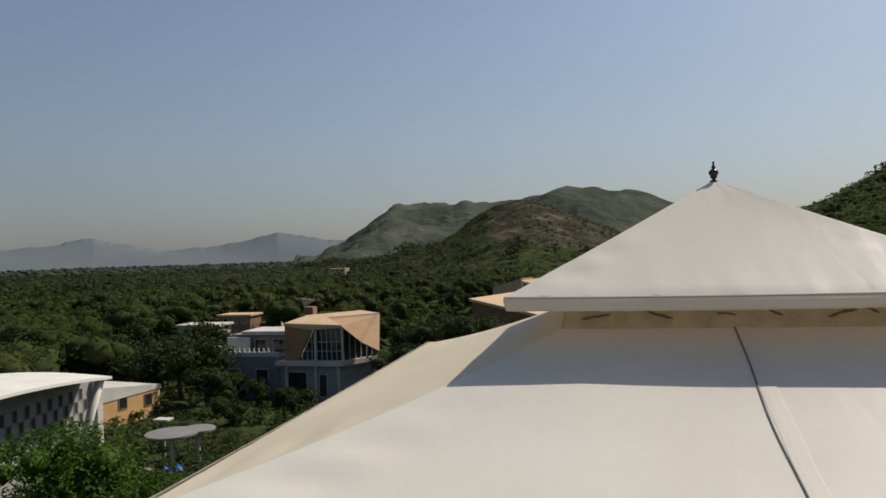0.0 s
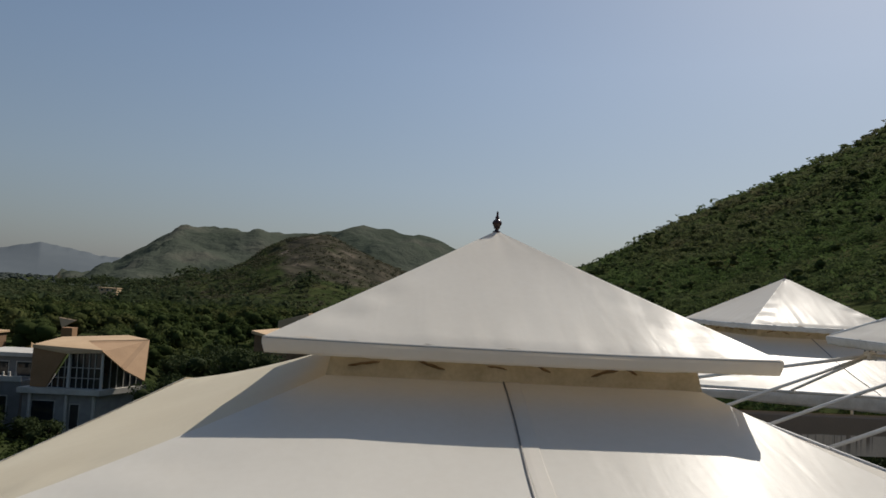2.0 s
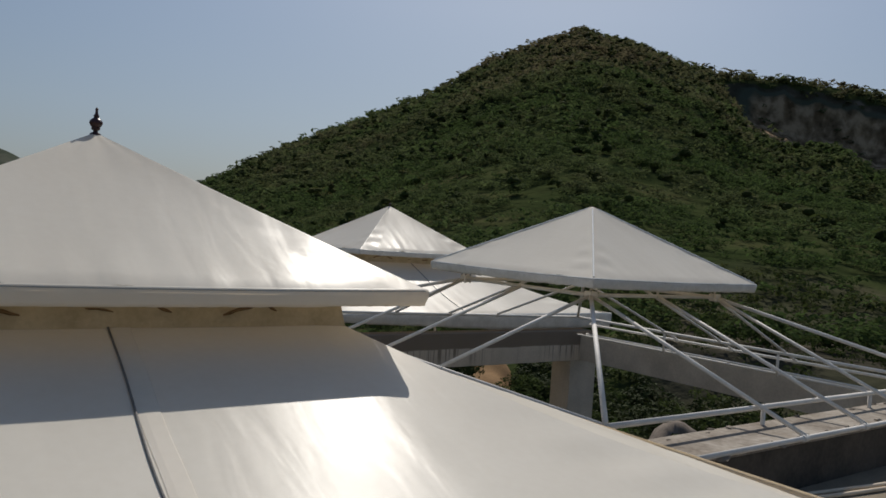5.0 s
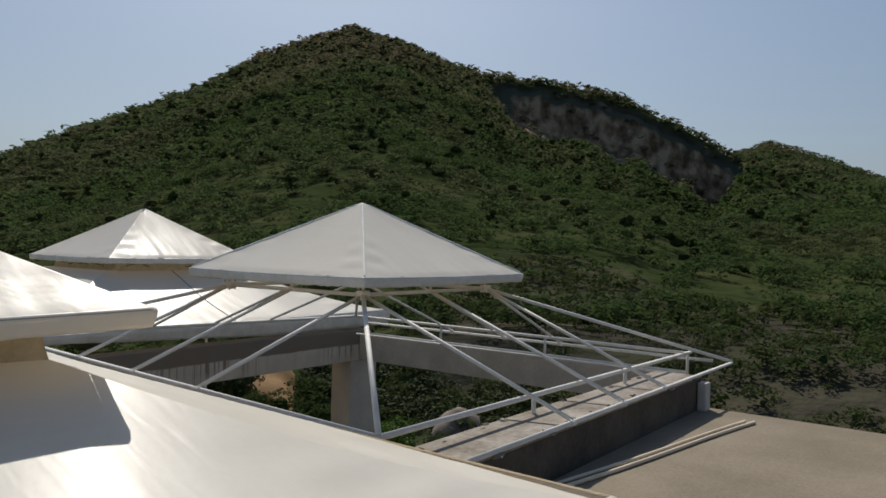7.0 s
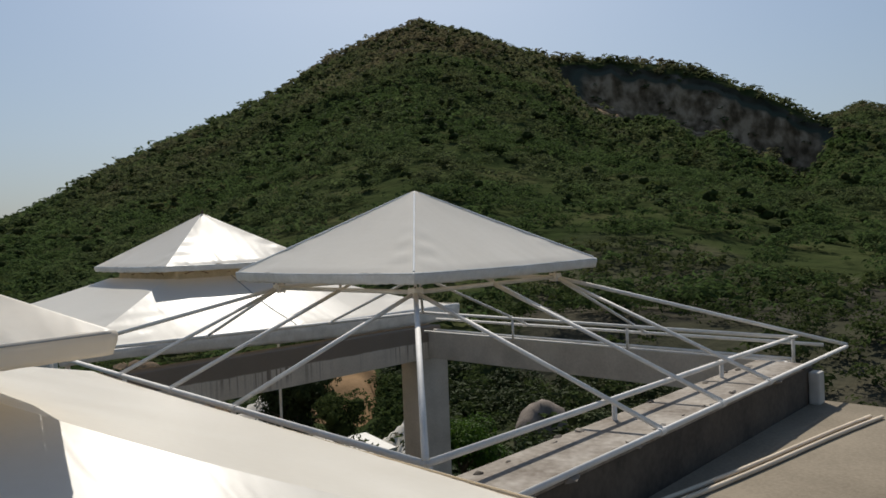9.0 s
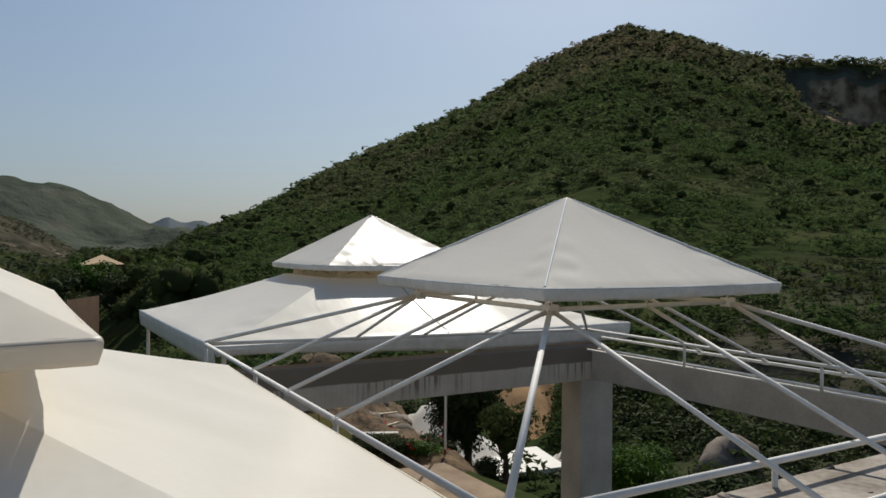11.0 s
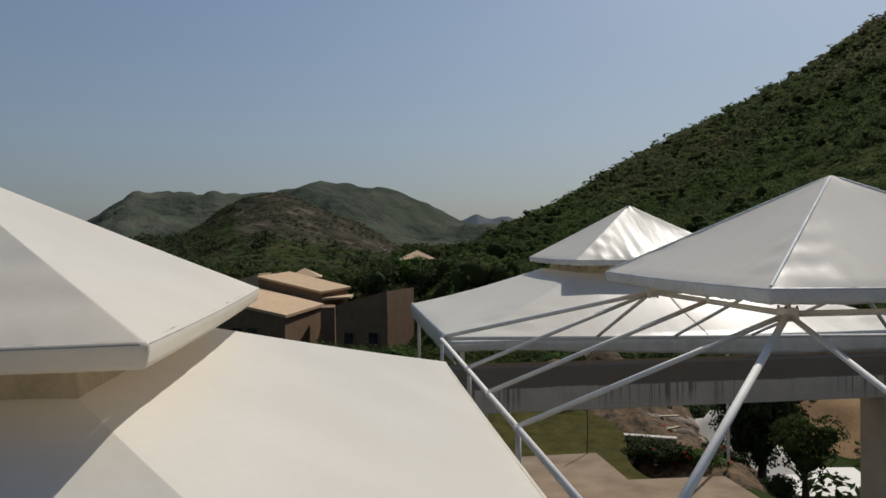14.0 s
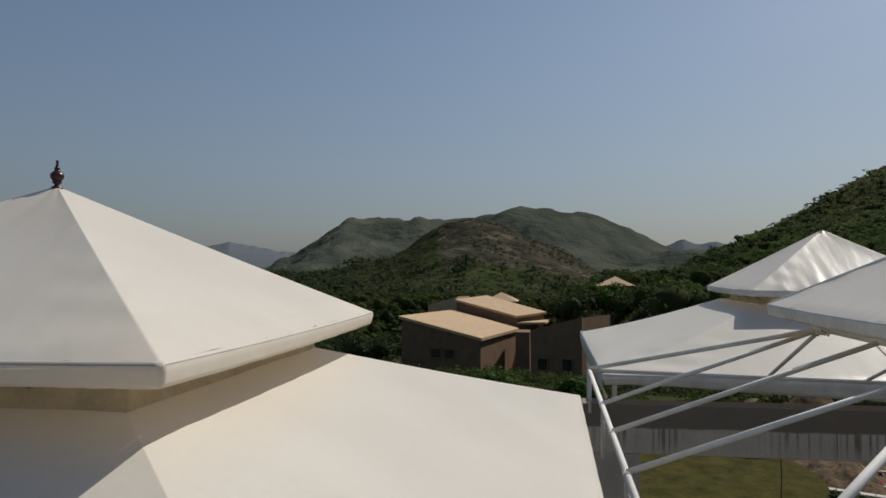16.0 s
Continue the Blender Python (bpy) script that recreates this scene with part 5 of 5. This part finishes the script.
def glass_pavilion():
    g = house("glass_pavilion", "tan folded-roof pavilion with a tall glazed front")
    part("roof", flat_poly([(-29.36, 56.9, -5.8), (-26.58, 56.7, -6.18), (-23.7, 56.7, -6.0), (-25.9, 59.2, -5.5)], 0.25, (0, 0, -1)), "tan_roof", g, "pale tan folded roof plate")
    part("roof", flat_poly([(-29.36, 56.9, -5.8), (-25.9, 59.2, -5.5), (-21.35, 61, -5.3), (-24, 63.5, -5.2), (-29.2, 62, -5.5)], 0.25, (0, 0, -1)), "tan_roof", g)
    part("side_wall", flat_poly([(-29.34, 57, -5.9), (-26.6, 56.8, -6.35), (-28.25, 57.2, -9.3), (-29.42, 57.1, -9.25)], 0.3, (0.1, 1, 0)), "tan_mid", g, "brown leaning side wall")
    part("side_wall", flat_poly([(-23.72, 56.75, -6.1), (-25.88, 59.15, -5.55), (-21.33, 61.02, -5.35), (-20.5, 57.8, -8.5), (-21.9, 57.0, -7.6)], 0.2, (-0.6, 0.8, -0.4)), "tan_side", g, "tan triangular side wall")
    part("floor_slab", bm_prism([(-30.3, 56.8), (-23.7, 56.6), (-21.3, 60.9), (-28, 63)], -9.75, -9.3), "white_render", g, "white floor slab edge")
    # the lower storey's shade is put into this darker plaster colour
    part("lower_wall", bm_prism([(-30, 57.3), (-24.0, 57.1), (-21.7, 61), (-28, 62.8)], -14, -9.76), "plaster", g, "shaded grey lower storey")
    for x in (-29.3, -26.4, -24.2):
        part("column", bm_tube([(x, 57.0, -13.5), (x, 57.0, -9.75)], 0.14, 10), "white_render", g)
    wall_opening(g, (-30, 57.3), (-24, 57.1), 3.9, 4.6, -12.6, -10.6, "dark_void", "door")
    wall_opening(g, (-30, 57.3), (-24, 57.1), 0.8, 2.6, -12.4, -10.4, "glass")
    # glazing between white columns
    part("glazing", flat_poly([(-28.2, 57.6, -9.3), (-23.75, 57.4, -9.3), (-23.75, 57.4, -6.2), (-26.55, 57.5, -6.4)], 0.04, (0, 1, 0)), "glass", g, "dark glazed front")
    part("glazing", flat_poly([(-23.72, 57.4, -9.3), (-21.6, 60.8, -9.3), (-21.6, 60.8, -8.8), (-23.72, 57.4, -6.25)], 0.04, (-0.6, 0.8, 0)), "glass", g, "dark glazed side")
    for x in (-26.45, -23.8):
        part("column", bm_tube([(x, 57.2, -9.3), (x, 57.2, -6.2)], 0.12, 10), "white_render", g)
    for k in range(9):
        x = -27.8 + k * 0.48
        zt = -6.35 + max(0, -26.5 - x) * -1.75
        part("mullion", bm_block(x - 0.025, x + 0.025, 57.32, 57.40, -9.3, zt, 0), "white_render", g)
    for z in (-8.45, -7.6):
        part("transom", bm_block(-27.6 if z > -8 else -28.0, -23.8, 57.31, 57.38, z - 0.025, z + 0.025, 0), "white_render", g)
    for k in range(1, 6):
        s = k / 6
        x, y = -23.72 + s * 2.1, 57.35 + s * 3.4
        part("mullion", bm_block(x - 0.03, x + 0.03, y - 0.03, y + 0.03, -9.3, -6.3 - s * 2.4, 0), "white_render", g)
    # the terrace wing
    w = house("house", "white flat-roofed wing with a roof terrace")
    # white wing walls drawn grey: tree shade is put into their colour
    part("wall", bm_block(-39.6, -30.35, 57.6, 64, -14, -9.0, 0.02), "grey_render", w)
    part("parapet", bm_block(-39.7, -30.36, 57.5, 57.75, -9.0, -8.55, 0.02), "white_render", w, "white terrace parapet")
    part("parapet", bm_block(-39.75, -37.6, 57.8, 60.5, -8.99, -8.3, 0.02), "white_render", w)
    part("upper_wall", bm_block(-36.5, -30.4, 60.4, 64, -9, -7.2, 0.02), "grey_render", w)
    part("roof", bm_block(-35.2, -29.9, 59.9, 64.4, -7.2, -6.85, 0.02), "white_render", w, "pale flat roof slab")
    part("balcony_wall", bm_block(-36.6, -34.2, 59.6, 59.8, -9, -7.4, 0.02), "white_render", w)
    for k in range(14):
        part("baluster", bm_block(-37.4 + k * 0.5, -37.27 + k * 0.5, 57.56, 57.7, -8.55, -8.2, 0), "white_render", w)
    for k in range(3):
        wall_opening(w, (-39.6, 57.6), (-30.35, 57.6), 1.2 + k * 2.9, 2.4 + k * 2.9, -12.2, -10.2, "glass")
        wall_opening(w, (-36.5, 60.4), (-30.4, 60.4), 0.6 + k * 1.9, 1.8 + k * 1.9, -8.9, -7.7, "glass")


def canopy_building():
    b = house("canopy_building", "white building under a wide curved white canopy roof")
    verts, faces, n = [], [], 24
    for side, dz in ((0, 0.0), (1, -0.16)):
        for j in range(n + 1):
            for i in range(n + 1):
                u, v = i / n, j / n
                p = Vector((-27.3, 21, 0)).lerp(Vector((-29.1, 32, 0)), u)
                q = Vector((-46, 18, 0)).lerp(Vector((-40.5, 33.5, 0)), u)
                c = p.lerp(q, v)
                c.z = -5.55 - 0.85 * u ** 1.6 + 0.25 * math.sin(v * math.pi) - 0.3 * v + dz
                verts.append(c)
    m = (n + 1) ** 2
    for j in range(n):
        for i in range(n):
            a = j * (n + 1) + i
            faces.append((a, a + n + 1, a + n + 2, a + 1))
            faces.append((m + a, m + a + 1, m + a + n + 2, m + a + n + 1))
    edge = [i for i in range(n + 1)] + [j * (n + 1) + n for j in range(1, n + 1)] + [n * (n + 1) + i for i in range(n - 1, -1, -1)] + [j * (n + 1) for j in range(n - 1, 0, -1)]
    for a, c in zip(edge, edge[1:] + edge[:1]):
        faces.append((a, c, m + c, m + a))
    link_mesh("canopy_roof", verts, faces, "white_paint", b, False, "smooth white curved canopy roof")
    p0, p1 = (-29.6, 20.5), (-31.4, 33.2)
    part("wall", bm_prism([p0, p1, (-38, 33.6), (-38, 20)], -12.5, [-6.0, -6.75, -6.9, -6.2]), "plaster", b, "grey perforated facade")
    ln = math.hypot(p1[0] - p0[0], p1[1] - p0[1])
    for k in range(8, int(ln / 0.5) - 1):
        for row in range(4):
            if (k + row) % 2 == 0:
                z = -7.15 - row * 0.72
                wall_opening(b, p0, p1, 0.35 + k * 0.5, 0.35 + k * 0.5 + 0.33, z - 0.62, z, "dark_void", "window", "grey_render", 0.03)
    part("leaning_column", bm_tube([(-30.75, 30.6, -12), (-29.5, 31.5, -6.45)], 0.24, 16), "white_paint", b, "leaning white column", True)
    part("corner_screen", bm_block(-31.3, -30.9, 33.0, 33.5, -11, -6.8, 0.01), "white_render", b)


def ochre_building():
    h = house("house", "ochre rendered block house with a pale flat roof")
    o = [(-36.0, 38.6), (-35.2, 46.0), (-41.5, 47.2), (-42.2, 40)]
    part("wall", bm_prism(o, -13.5, [-8.65, -9.6, -9.6, -8.65]), "ochre", h)
    c = Vector((-38.7, 43, 0))
    part("roof", bm_prism([tuple(c.xy + (Vector(q) - c.xy) * 1.02) for q in o], -9.75, [-8.5, -9.45, -9.45, -8.5]), "white_render", h, "pale flat concrete roof")
    wall_opening(h, o[0], o[1], 3.0, 3.75, -10.55, -9.75, "glass", "window", "tan_wall")
    wall_opening(h, o[0], o[1], 5.7, 6.45, -10.85, -10.0, "glass", "window", "tan_wall")
    wall_opening(h, o[0], o[1], 6.2, 7.1, -12.9, -11.4, "dark_void", "door", "tan_wall")
    for x, y, r, z in ((-24.6, 30.9, 1.45, -9.35), (-23.75, 32.2, 1.0, -9.4)):
        d = thing("round_canopy", pose(x, y, z), "grey disc-shaped concrete canopy on a post", "canopy", "round canopies")
        part("disc", bm_lathe([(r - 0.03, -0.16), (r, -0.13), (r, -0.02), (r - 0.03, 0.0), (0.02, 0.05)], 40), "disc", d, "", False)
        part("post", bm_tube([(0, 0, -2.6), (0, 0, -0.15)], 0.12, 12), "white_render", d)
    s = thing("lounger", pose(-26.6, 33.2, -9.15), "white covered bench behind the round canopies", "bench")
    part("top", bm_block(-0.5, 0.5, -0.35, 0.35, -0.1, 0.02, 0.03), "white_render", s)
    part("leg", bm_block(-0.08, 0.08, -0.08, 0.08, -2.8, -0.1, 0.01), "grey_render", s)
    wall = thing("garden_wall", pose(0, 0, 0), "low tan stone garden retaining wall", "wall")
    part("wall", bm_prism([(-27.5, 28.6), (-23.5, 27.8), (-18.5, 31.2), (-18.7, 31.6), (-23.6, 28.2), (-27.4, 29)], -13, -10.6), "stone_terrace", wall)
    t = thing("tarpaulin", pose(-21.3, 26.0, -9.98), "bright blue plastic tarpaulin over bushes", "tarpaulin")
    v = [(x * 0.2, y * 0.16, 0.18 * math.sin(x * 1.7 + y) + 0.1 * math.cos(y * 2.3)) for y in range(-3, 4) for x in range(-3, 4)]
    f = [(j * 7 + i, j * 7 + i + 1, j * 7 + i + 8, j * 7 + i + 7) for j in range(6) for i in range(6)]
    link_mesh("sheet", v, f, "blue", t, True)


def far_houses():
    for x0, x1, y0, y1, top, mat, label in ((-64, -57.2, 95, 99, -9.55, "white_render", "far white flat-roofed house among trees"), (-62.6, -57, 105, 109, -8.9, "tan_wall", "far brown flat-roofed house among trees"),
                                            (-55.6, -53.8, 110, 112, -8.9, "tan_roof", "far small tan house among trees"), (-128, -120, 330, 336, -5.8, "tan_roof", "far reddish house at the foot of the hill")):
        h = house("house", label, "far houses")
        part("wall", bm_block(x0, x1, y0, y1, -16, top - 0.3, 0), mat, h)
        part("roof", bm_block(x0 - 0.3, x1 + 0.3, y0 - 0.3, y1 + 0.3, top - 0.3, top, 0.02), "white_render" if mat == "white_render" else "tan_roof", h)
        for k in range(3):
            wall_opening(h, (x0, y0), (x1, y0), (x1 - x0) * (0.15 + 0.3 * k), (x1 - x0) * (0.28 + 0.3 * k), top - 1.4, top - 0.7, "glass")
    h = house("house", "far house with a pale leaning gable roof", "far houses")
    part("roof", flat_poly([(-54.3, 120, -7.3), (-51.7, 120.5, -7.7), (-53.6, 119.6, -8.95)], 0.3, (0, 1, 0)), "tan_roof", h)
    part("wall", bm_block(-54, -52.2, 120.4, 122.5, -16, -9.0, 0), "tan_mid", h)
    h = house("house", "far house with a red clay tile roof", "far houses")
    part("wall", bm_block(-56.5, -53, 70, 73, -14, -10.9, 0), "tan_wall", h)
    part("roof", bm_prism([(-56.9, 69.6), (-52.6, 69.6), (-52.6, 73.4), (-56.9, 73.4)], -10.9, [-10.7, -10.8, -9.8, -9.7]), "roof_tile", h)


tan_houses()
glass_pavilion()
canopy_building()
ochre_building()
far_houses()


# ---- the garden below the bare frame ----
def lumpy(name, x, y, z, sx, sy, sz, mat, label, category, seed, group="", rough=0.25):
    bm = bmesh.new()
    bmesh.ops.create_icosphere(bm, subdivisions=3 if sx > 0.5 else 2, radius=1)
    for v in bm.verts:
        k = 1 + rough * noise.noise(v.co * 1.4 + Vector((seed, 0, 0))) + rough * 0.4 * noise.noise(v.co * 4 + Vector((0, seed, 0)))
        v.co = Vector((v.co.x * sx, v.co.y * sy, max(v.co.z, -0.5) * sz)) * k
    ob = part(name, bm, mat, None, label, True)
    ob.matrix_world = pose(x, y, z)
    return tagged(ob, label, category, group)


def garden():
    v, f, n = [], [], 26
    for j in range(n + 1):
        for i in range(n + 1):
            x, y = 4.2 + 4.5 * i / n, 10.0 + 6.0 * j / n
            v.append((x + 0.4 * math.sin(y), y, -4.63 + 0.05 * max(0, y - 12.5) - 0.10 * max(0, (x - 8.6)) ** 1.5 - 2.1 * float(step(10.4, 13.5, x)) + 0.05 * noise.noise(Vector((x, y, 0)))))
    f = [(j * (n + 1) + i, j * (n + 1) + i + 1, (j + 1) * (n + 1) + i + 1, (j + 1) * (n + 1) + i) for j in range(n) for i in range(n)]
    tagged(link_mesh("lawn", v, f, "grass", None, True), "patchy olive-green garden lawn", "lawn", kind="structure")
    n = 30
    gx, gy = np.meshgrid(np.linspace(8.6, 13.4, n + 1), np.linspace(10.4, 24.0, n + 1))
    gz = ground_height(gx.ravel(), gy.ravel())[0] + 0.05 + 0.34 * (1 + 1.6 * fbm(gx.ravel() * 1.2, gy.ravel() * 1.2, 5, 21)) * np.clip(1.5 - ((gx.ravel() - 11.0) / 2.5) ** 6 - ((gy.ravel() - 17.8) / 6.8) ** 6, -0.8, 1)
    heap = link_mesh("rubble_heap", np.column_stack([gx.ravel(), gy.ravel(), gz]).tolist(), [(j * (n + 1) + i, j * (n + 1) + i + 1, (j + 1) * (n + 1) + i + 1, (j + 1) * (n + 1) + i) for j in range(n) for i in range(n)], "rubble", None, True)
    tagged(heap, "heap of dug brown earth and stones past the lawn", "rubble", kind="structure")
    rng = random.Random(12)
    for k in range(150):
        x, y = rng.uniform(9.0, 13.0), rng.uniform(13.0, 22.5)
        gz = float(ground_height(np.array([x]), np.array([y]))[0][0])
        s = rng.uniform(0.09, 0.38)
        lumpy("rock", x, y, gz + s * 0.2, s * rng.uniform(0.8, 1.5), s, s * rng.uniform(0.5, 0.9), "rock", "broken brown rock in a rubble heap", "rock", k, "rubble rocks")
    for k in range(8):
        x, y = rng.uniform(9.2, 12.5), rng.uniform(13.5, 18.5)
        gz = float(ground_height(np.array([x]), np.array([y]))[0][0])
        p = part("plank", bm_block(-0.38, 0.38, -0.06, 0.06, -0.02, 0.02, 0.006), "canvas_tan", None, "pale discarded board on the rubble", False)
        p.matrix_world = pose(x, y, gz + 0.32, rng.uniform(-12, 12), rng.uniform(-12, 12), rng.uniform(0, 180))
        tagged(p, "", "board", "discarded boards")
    lumpy("boulder", 20.8, 10.8, -6.65, 1.2, 0.9, 1.1, "rock", "large weathered brown-grey boulder among bushes", "boulder", 83, "", 0.3)
    bv, n = [], 24
    for j in range(n + 1):
        for i in range(n + 1):
            u, w = i / n - 0.5, -0.4 + 1.4 * j / n
            x, y = 17.0 + 5.6 * w + u * 3.0, 17.1 + 7.2 * w - u * 2.2
            bv.append((x, y, -8.7 + (3.5 * w ** 0.7 if w > 0 else 1.6 * w) - 1.4 * (2 * u) ** 4 + 0.35 * noise.noise(Vector((x * 0.6, y * 0.6, 0))) + 0.12 * noise.noise(Vector((x * 2.5, y * 1.2, 3)))))
    bank = link_mesh("earth_bank", bv, [(j * (n + 1) + i, j * (n + 1) + i + 1, (j + 1) * (n + 1) + i + 1, (j + 1) * (n + 1) + i) for j in range(n) for i in range(n)], "earth", None, True)
    tagged(bank, "bare tan earth bank cut into the slope", "bank", kind="structure")
    # scrub that hangs over the far rim and the foot of the bank
    q = np.column_stack([RNG.uniform(18.6, 23.5, 70), RNG.uniform(14.5, 22.0, 70)])
    q = q[(q[:, 0] * 0.76 - q[:, 1] * 0.65 > 2.9)]
    size = RNG.uniform(0.5, 1.1, len(q))
    q = np.column_stack([q, ground_height(q[:, 0], q[:, 1])[0] + size * 0.5])
    scatter("undergrowth", SHRUB, q, size, size * 0.9, "leaf_wood", "olive scrub hanging over the earth bank", "undergrowth")
    # white shade sails
    for x, y, z, w, h, seed in ((13.8, 17.4, -6.95, 3.1, 2.2, 1), (17.6, 14.4, -7.3, 1.7, 1.3, 2)):
        s = thing("shade_sail", pose(x, y, z), "white peaked fabric shade tent in the garden", "tent", "shade sails")
        v, n = [], 20
        for j in range(n + 1):
            for i in range(n + 1):
                u, q = 2 * i / n - 1, 2 * j / n - 1
                d = max(abs(u), abs(q))
                v.append((u * w, q * w, h * (1 - d) ** 1.6 + 0.15 * u * q))
        link_mesh("sail", v, [(j * (n + 1) + i, j * (n + 1) + i + 1, (j + 1) * (n + 1) + i + 1, (j + 1) * (n + 1) + i) for j in range(n) for i in range(n)], "canvas", s, True)
        part("pole", bm_tube([(0, 0, -0.6), (0, 0, h)], 0.03, 8), "white_pipe", s)
    hut = house("hut", "small white flat-roofed hut behind the tree")
    o = [(14.3, 14.0), (16.2, 13.7), (16.7, 15.6), (14.8, 16.0)]
    part("wall", bm_prism(o, -9, -6.7), "white_render", hut)
    part("roof", bm_prism([(13.9, 13.8), (16.4, 13.5), (17.0, 15.8), (14.5, 16.2)], -6.65, -6.5), "white_paint", hut, "white slab roof")
    wall_opening(hut, o[0], o[1], 0.9, 1.15, -7.35, -7.05, "dark_void")
    edge = thing("garden_wall", pose(9.55, 13.5, -4.66, 0, 0, -25), "low brown brick garden wall with pale coping", "wall")
    part("wall", bm_block(-0.75, 0.75, -0.08, 0.08, -0.5, 0.0, 0.01), "stone_terrace", edge)
    for k in range(4):
        part("coping", bm_block(-0.76 + k * 0.385, -0.39 + k * 0.385, -0.1, 0.1, 0.002, 0.05, 0.01), "white_render", edge)
    stake = part("stake", bm_tube([(0, 0, 0), (0.02, 0, 0.7), (0.0, 0.01, 1.35)], 0.014, 8), "bark", None, "", True)
    stake.matrix_world = pose(7.6, 12.2, -4.68)
    tagged(stake, "thin dark wooden stake standing in the lawn", "stake")
    # red blossom
    for x, y, z, n in ((9.6, 11.5, -4.5, 14), (10.1, 14.2, -4.6, 10), (10.3, 11.4, -4.4, 6)):
        c = np.column_stack([RNG.normal(x, 0.28, n), RNG.normal(y, 0.28, n), RNG.normal(z, 0.16, n)])
        bv, bf = leaf_cloud(c, np.tile([0, -0.5, 0.8], (n, 1)), 0.055, RNG)
        tagged(tri_mesh("blossom", bv, bf, "flower"), "clusters of red blossom on a shrub", "flowers", kind="stuff")
    # loose canes on the roof slab
    for a, b in (((4.40, -1.83), (8.11, -2.425)), ((4.45, -1.92), (8.15, -2.511))):
        line = [(a[0] + (b[0] - a[0]) * q, a[1] + (b[1] - a[1]) * q + 0.012 * math.sin(q * 7 + a[0] * 9), -1.546) for q in np.linspace(0, 1, 12)]
        p = part("cane", bm_tube(line, 0.018, 12), "cane", None, "", True)
        tagged(p, "loose pale cane pole lying on the roof slab", "pole", "loose canes")
    structure("parapet_end", bm_block(8.39, 8.56, -1.9, -1.787, -1.57, -1.23, 0.025), "white_render", "small whitewashed pillar at the parapet end", "pillar")


garden()
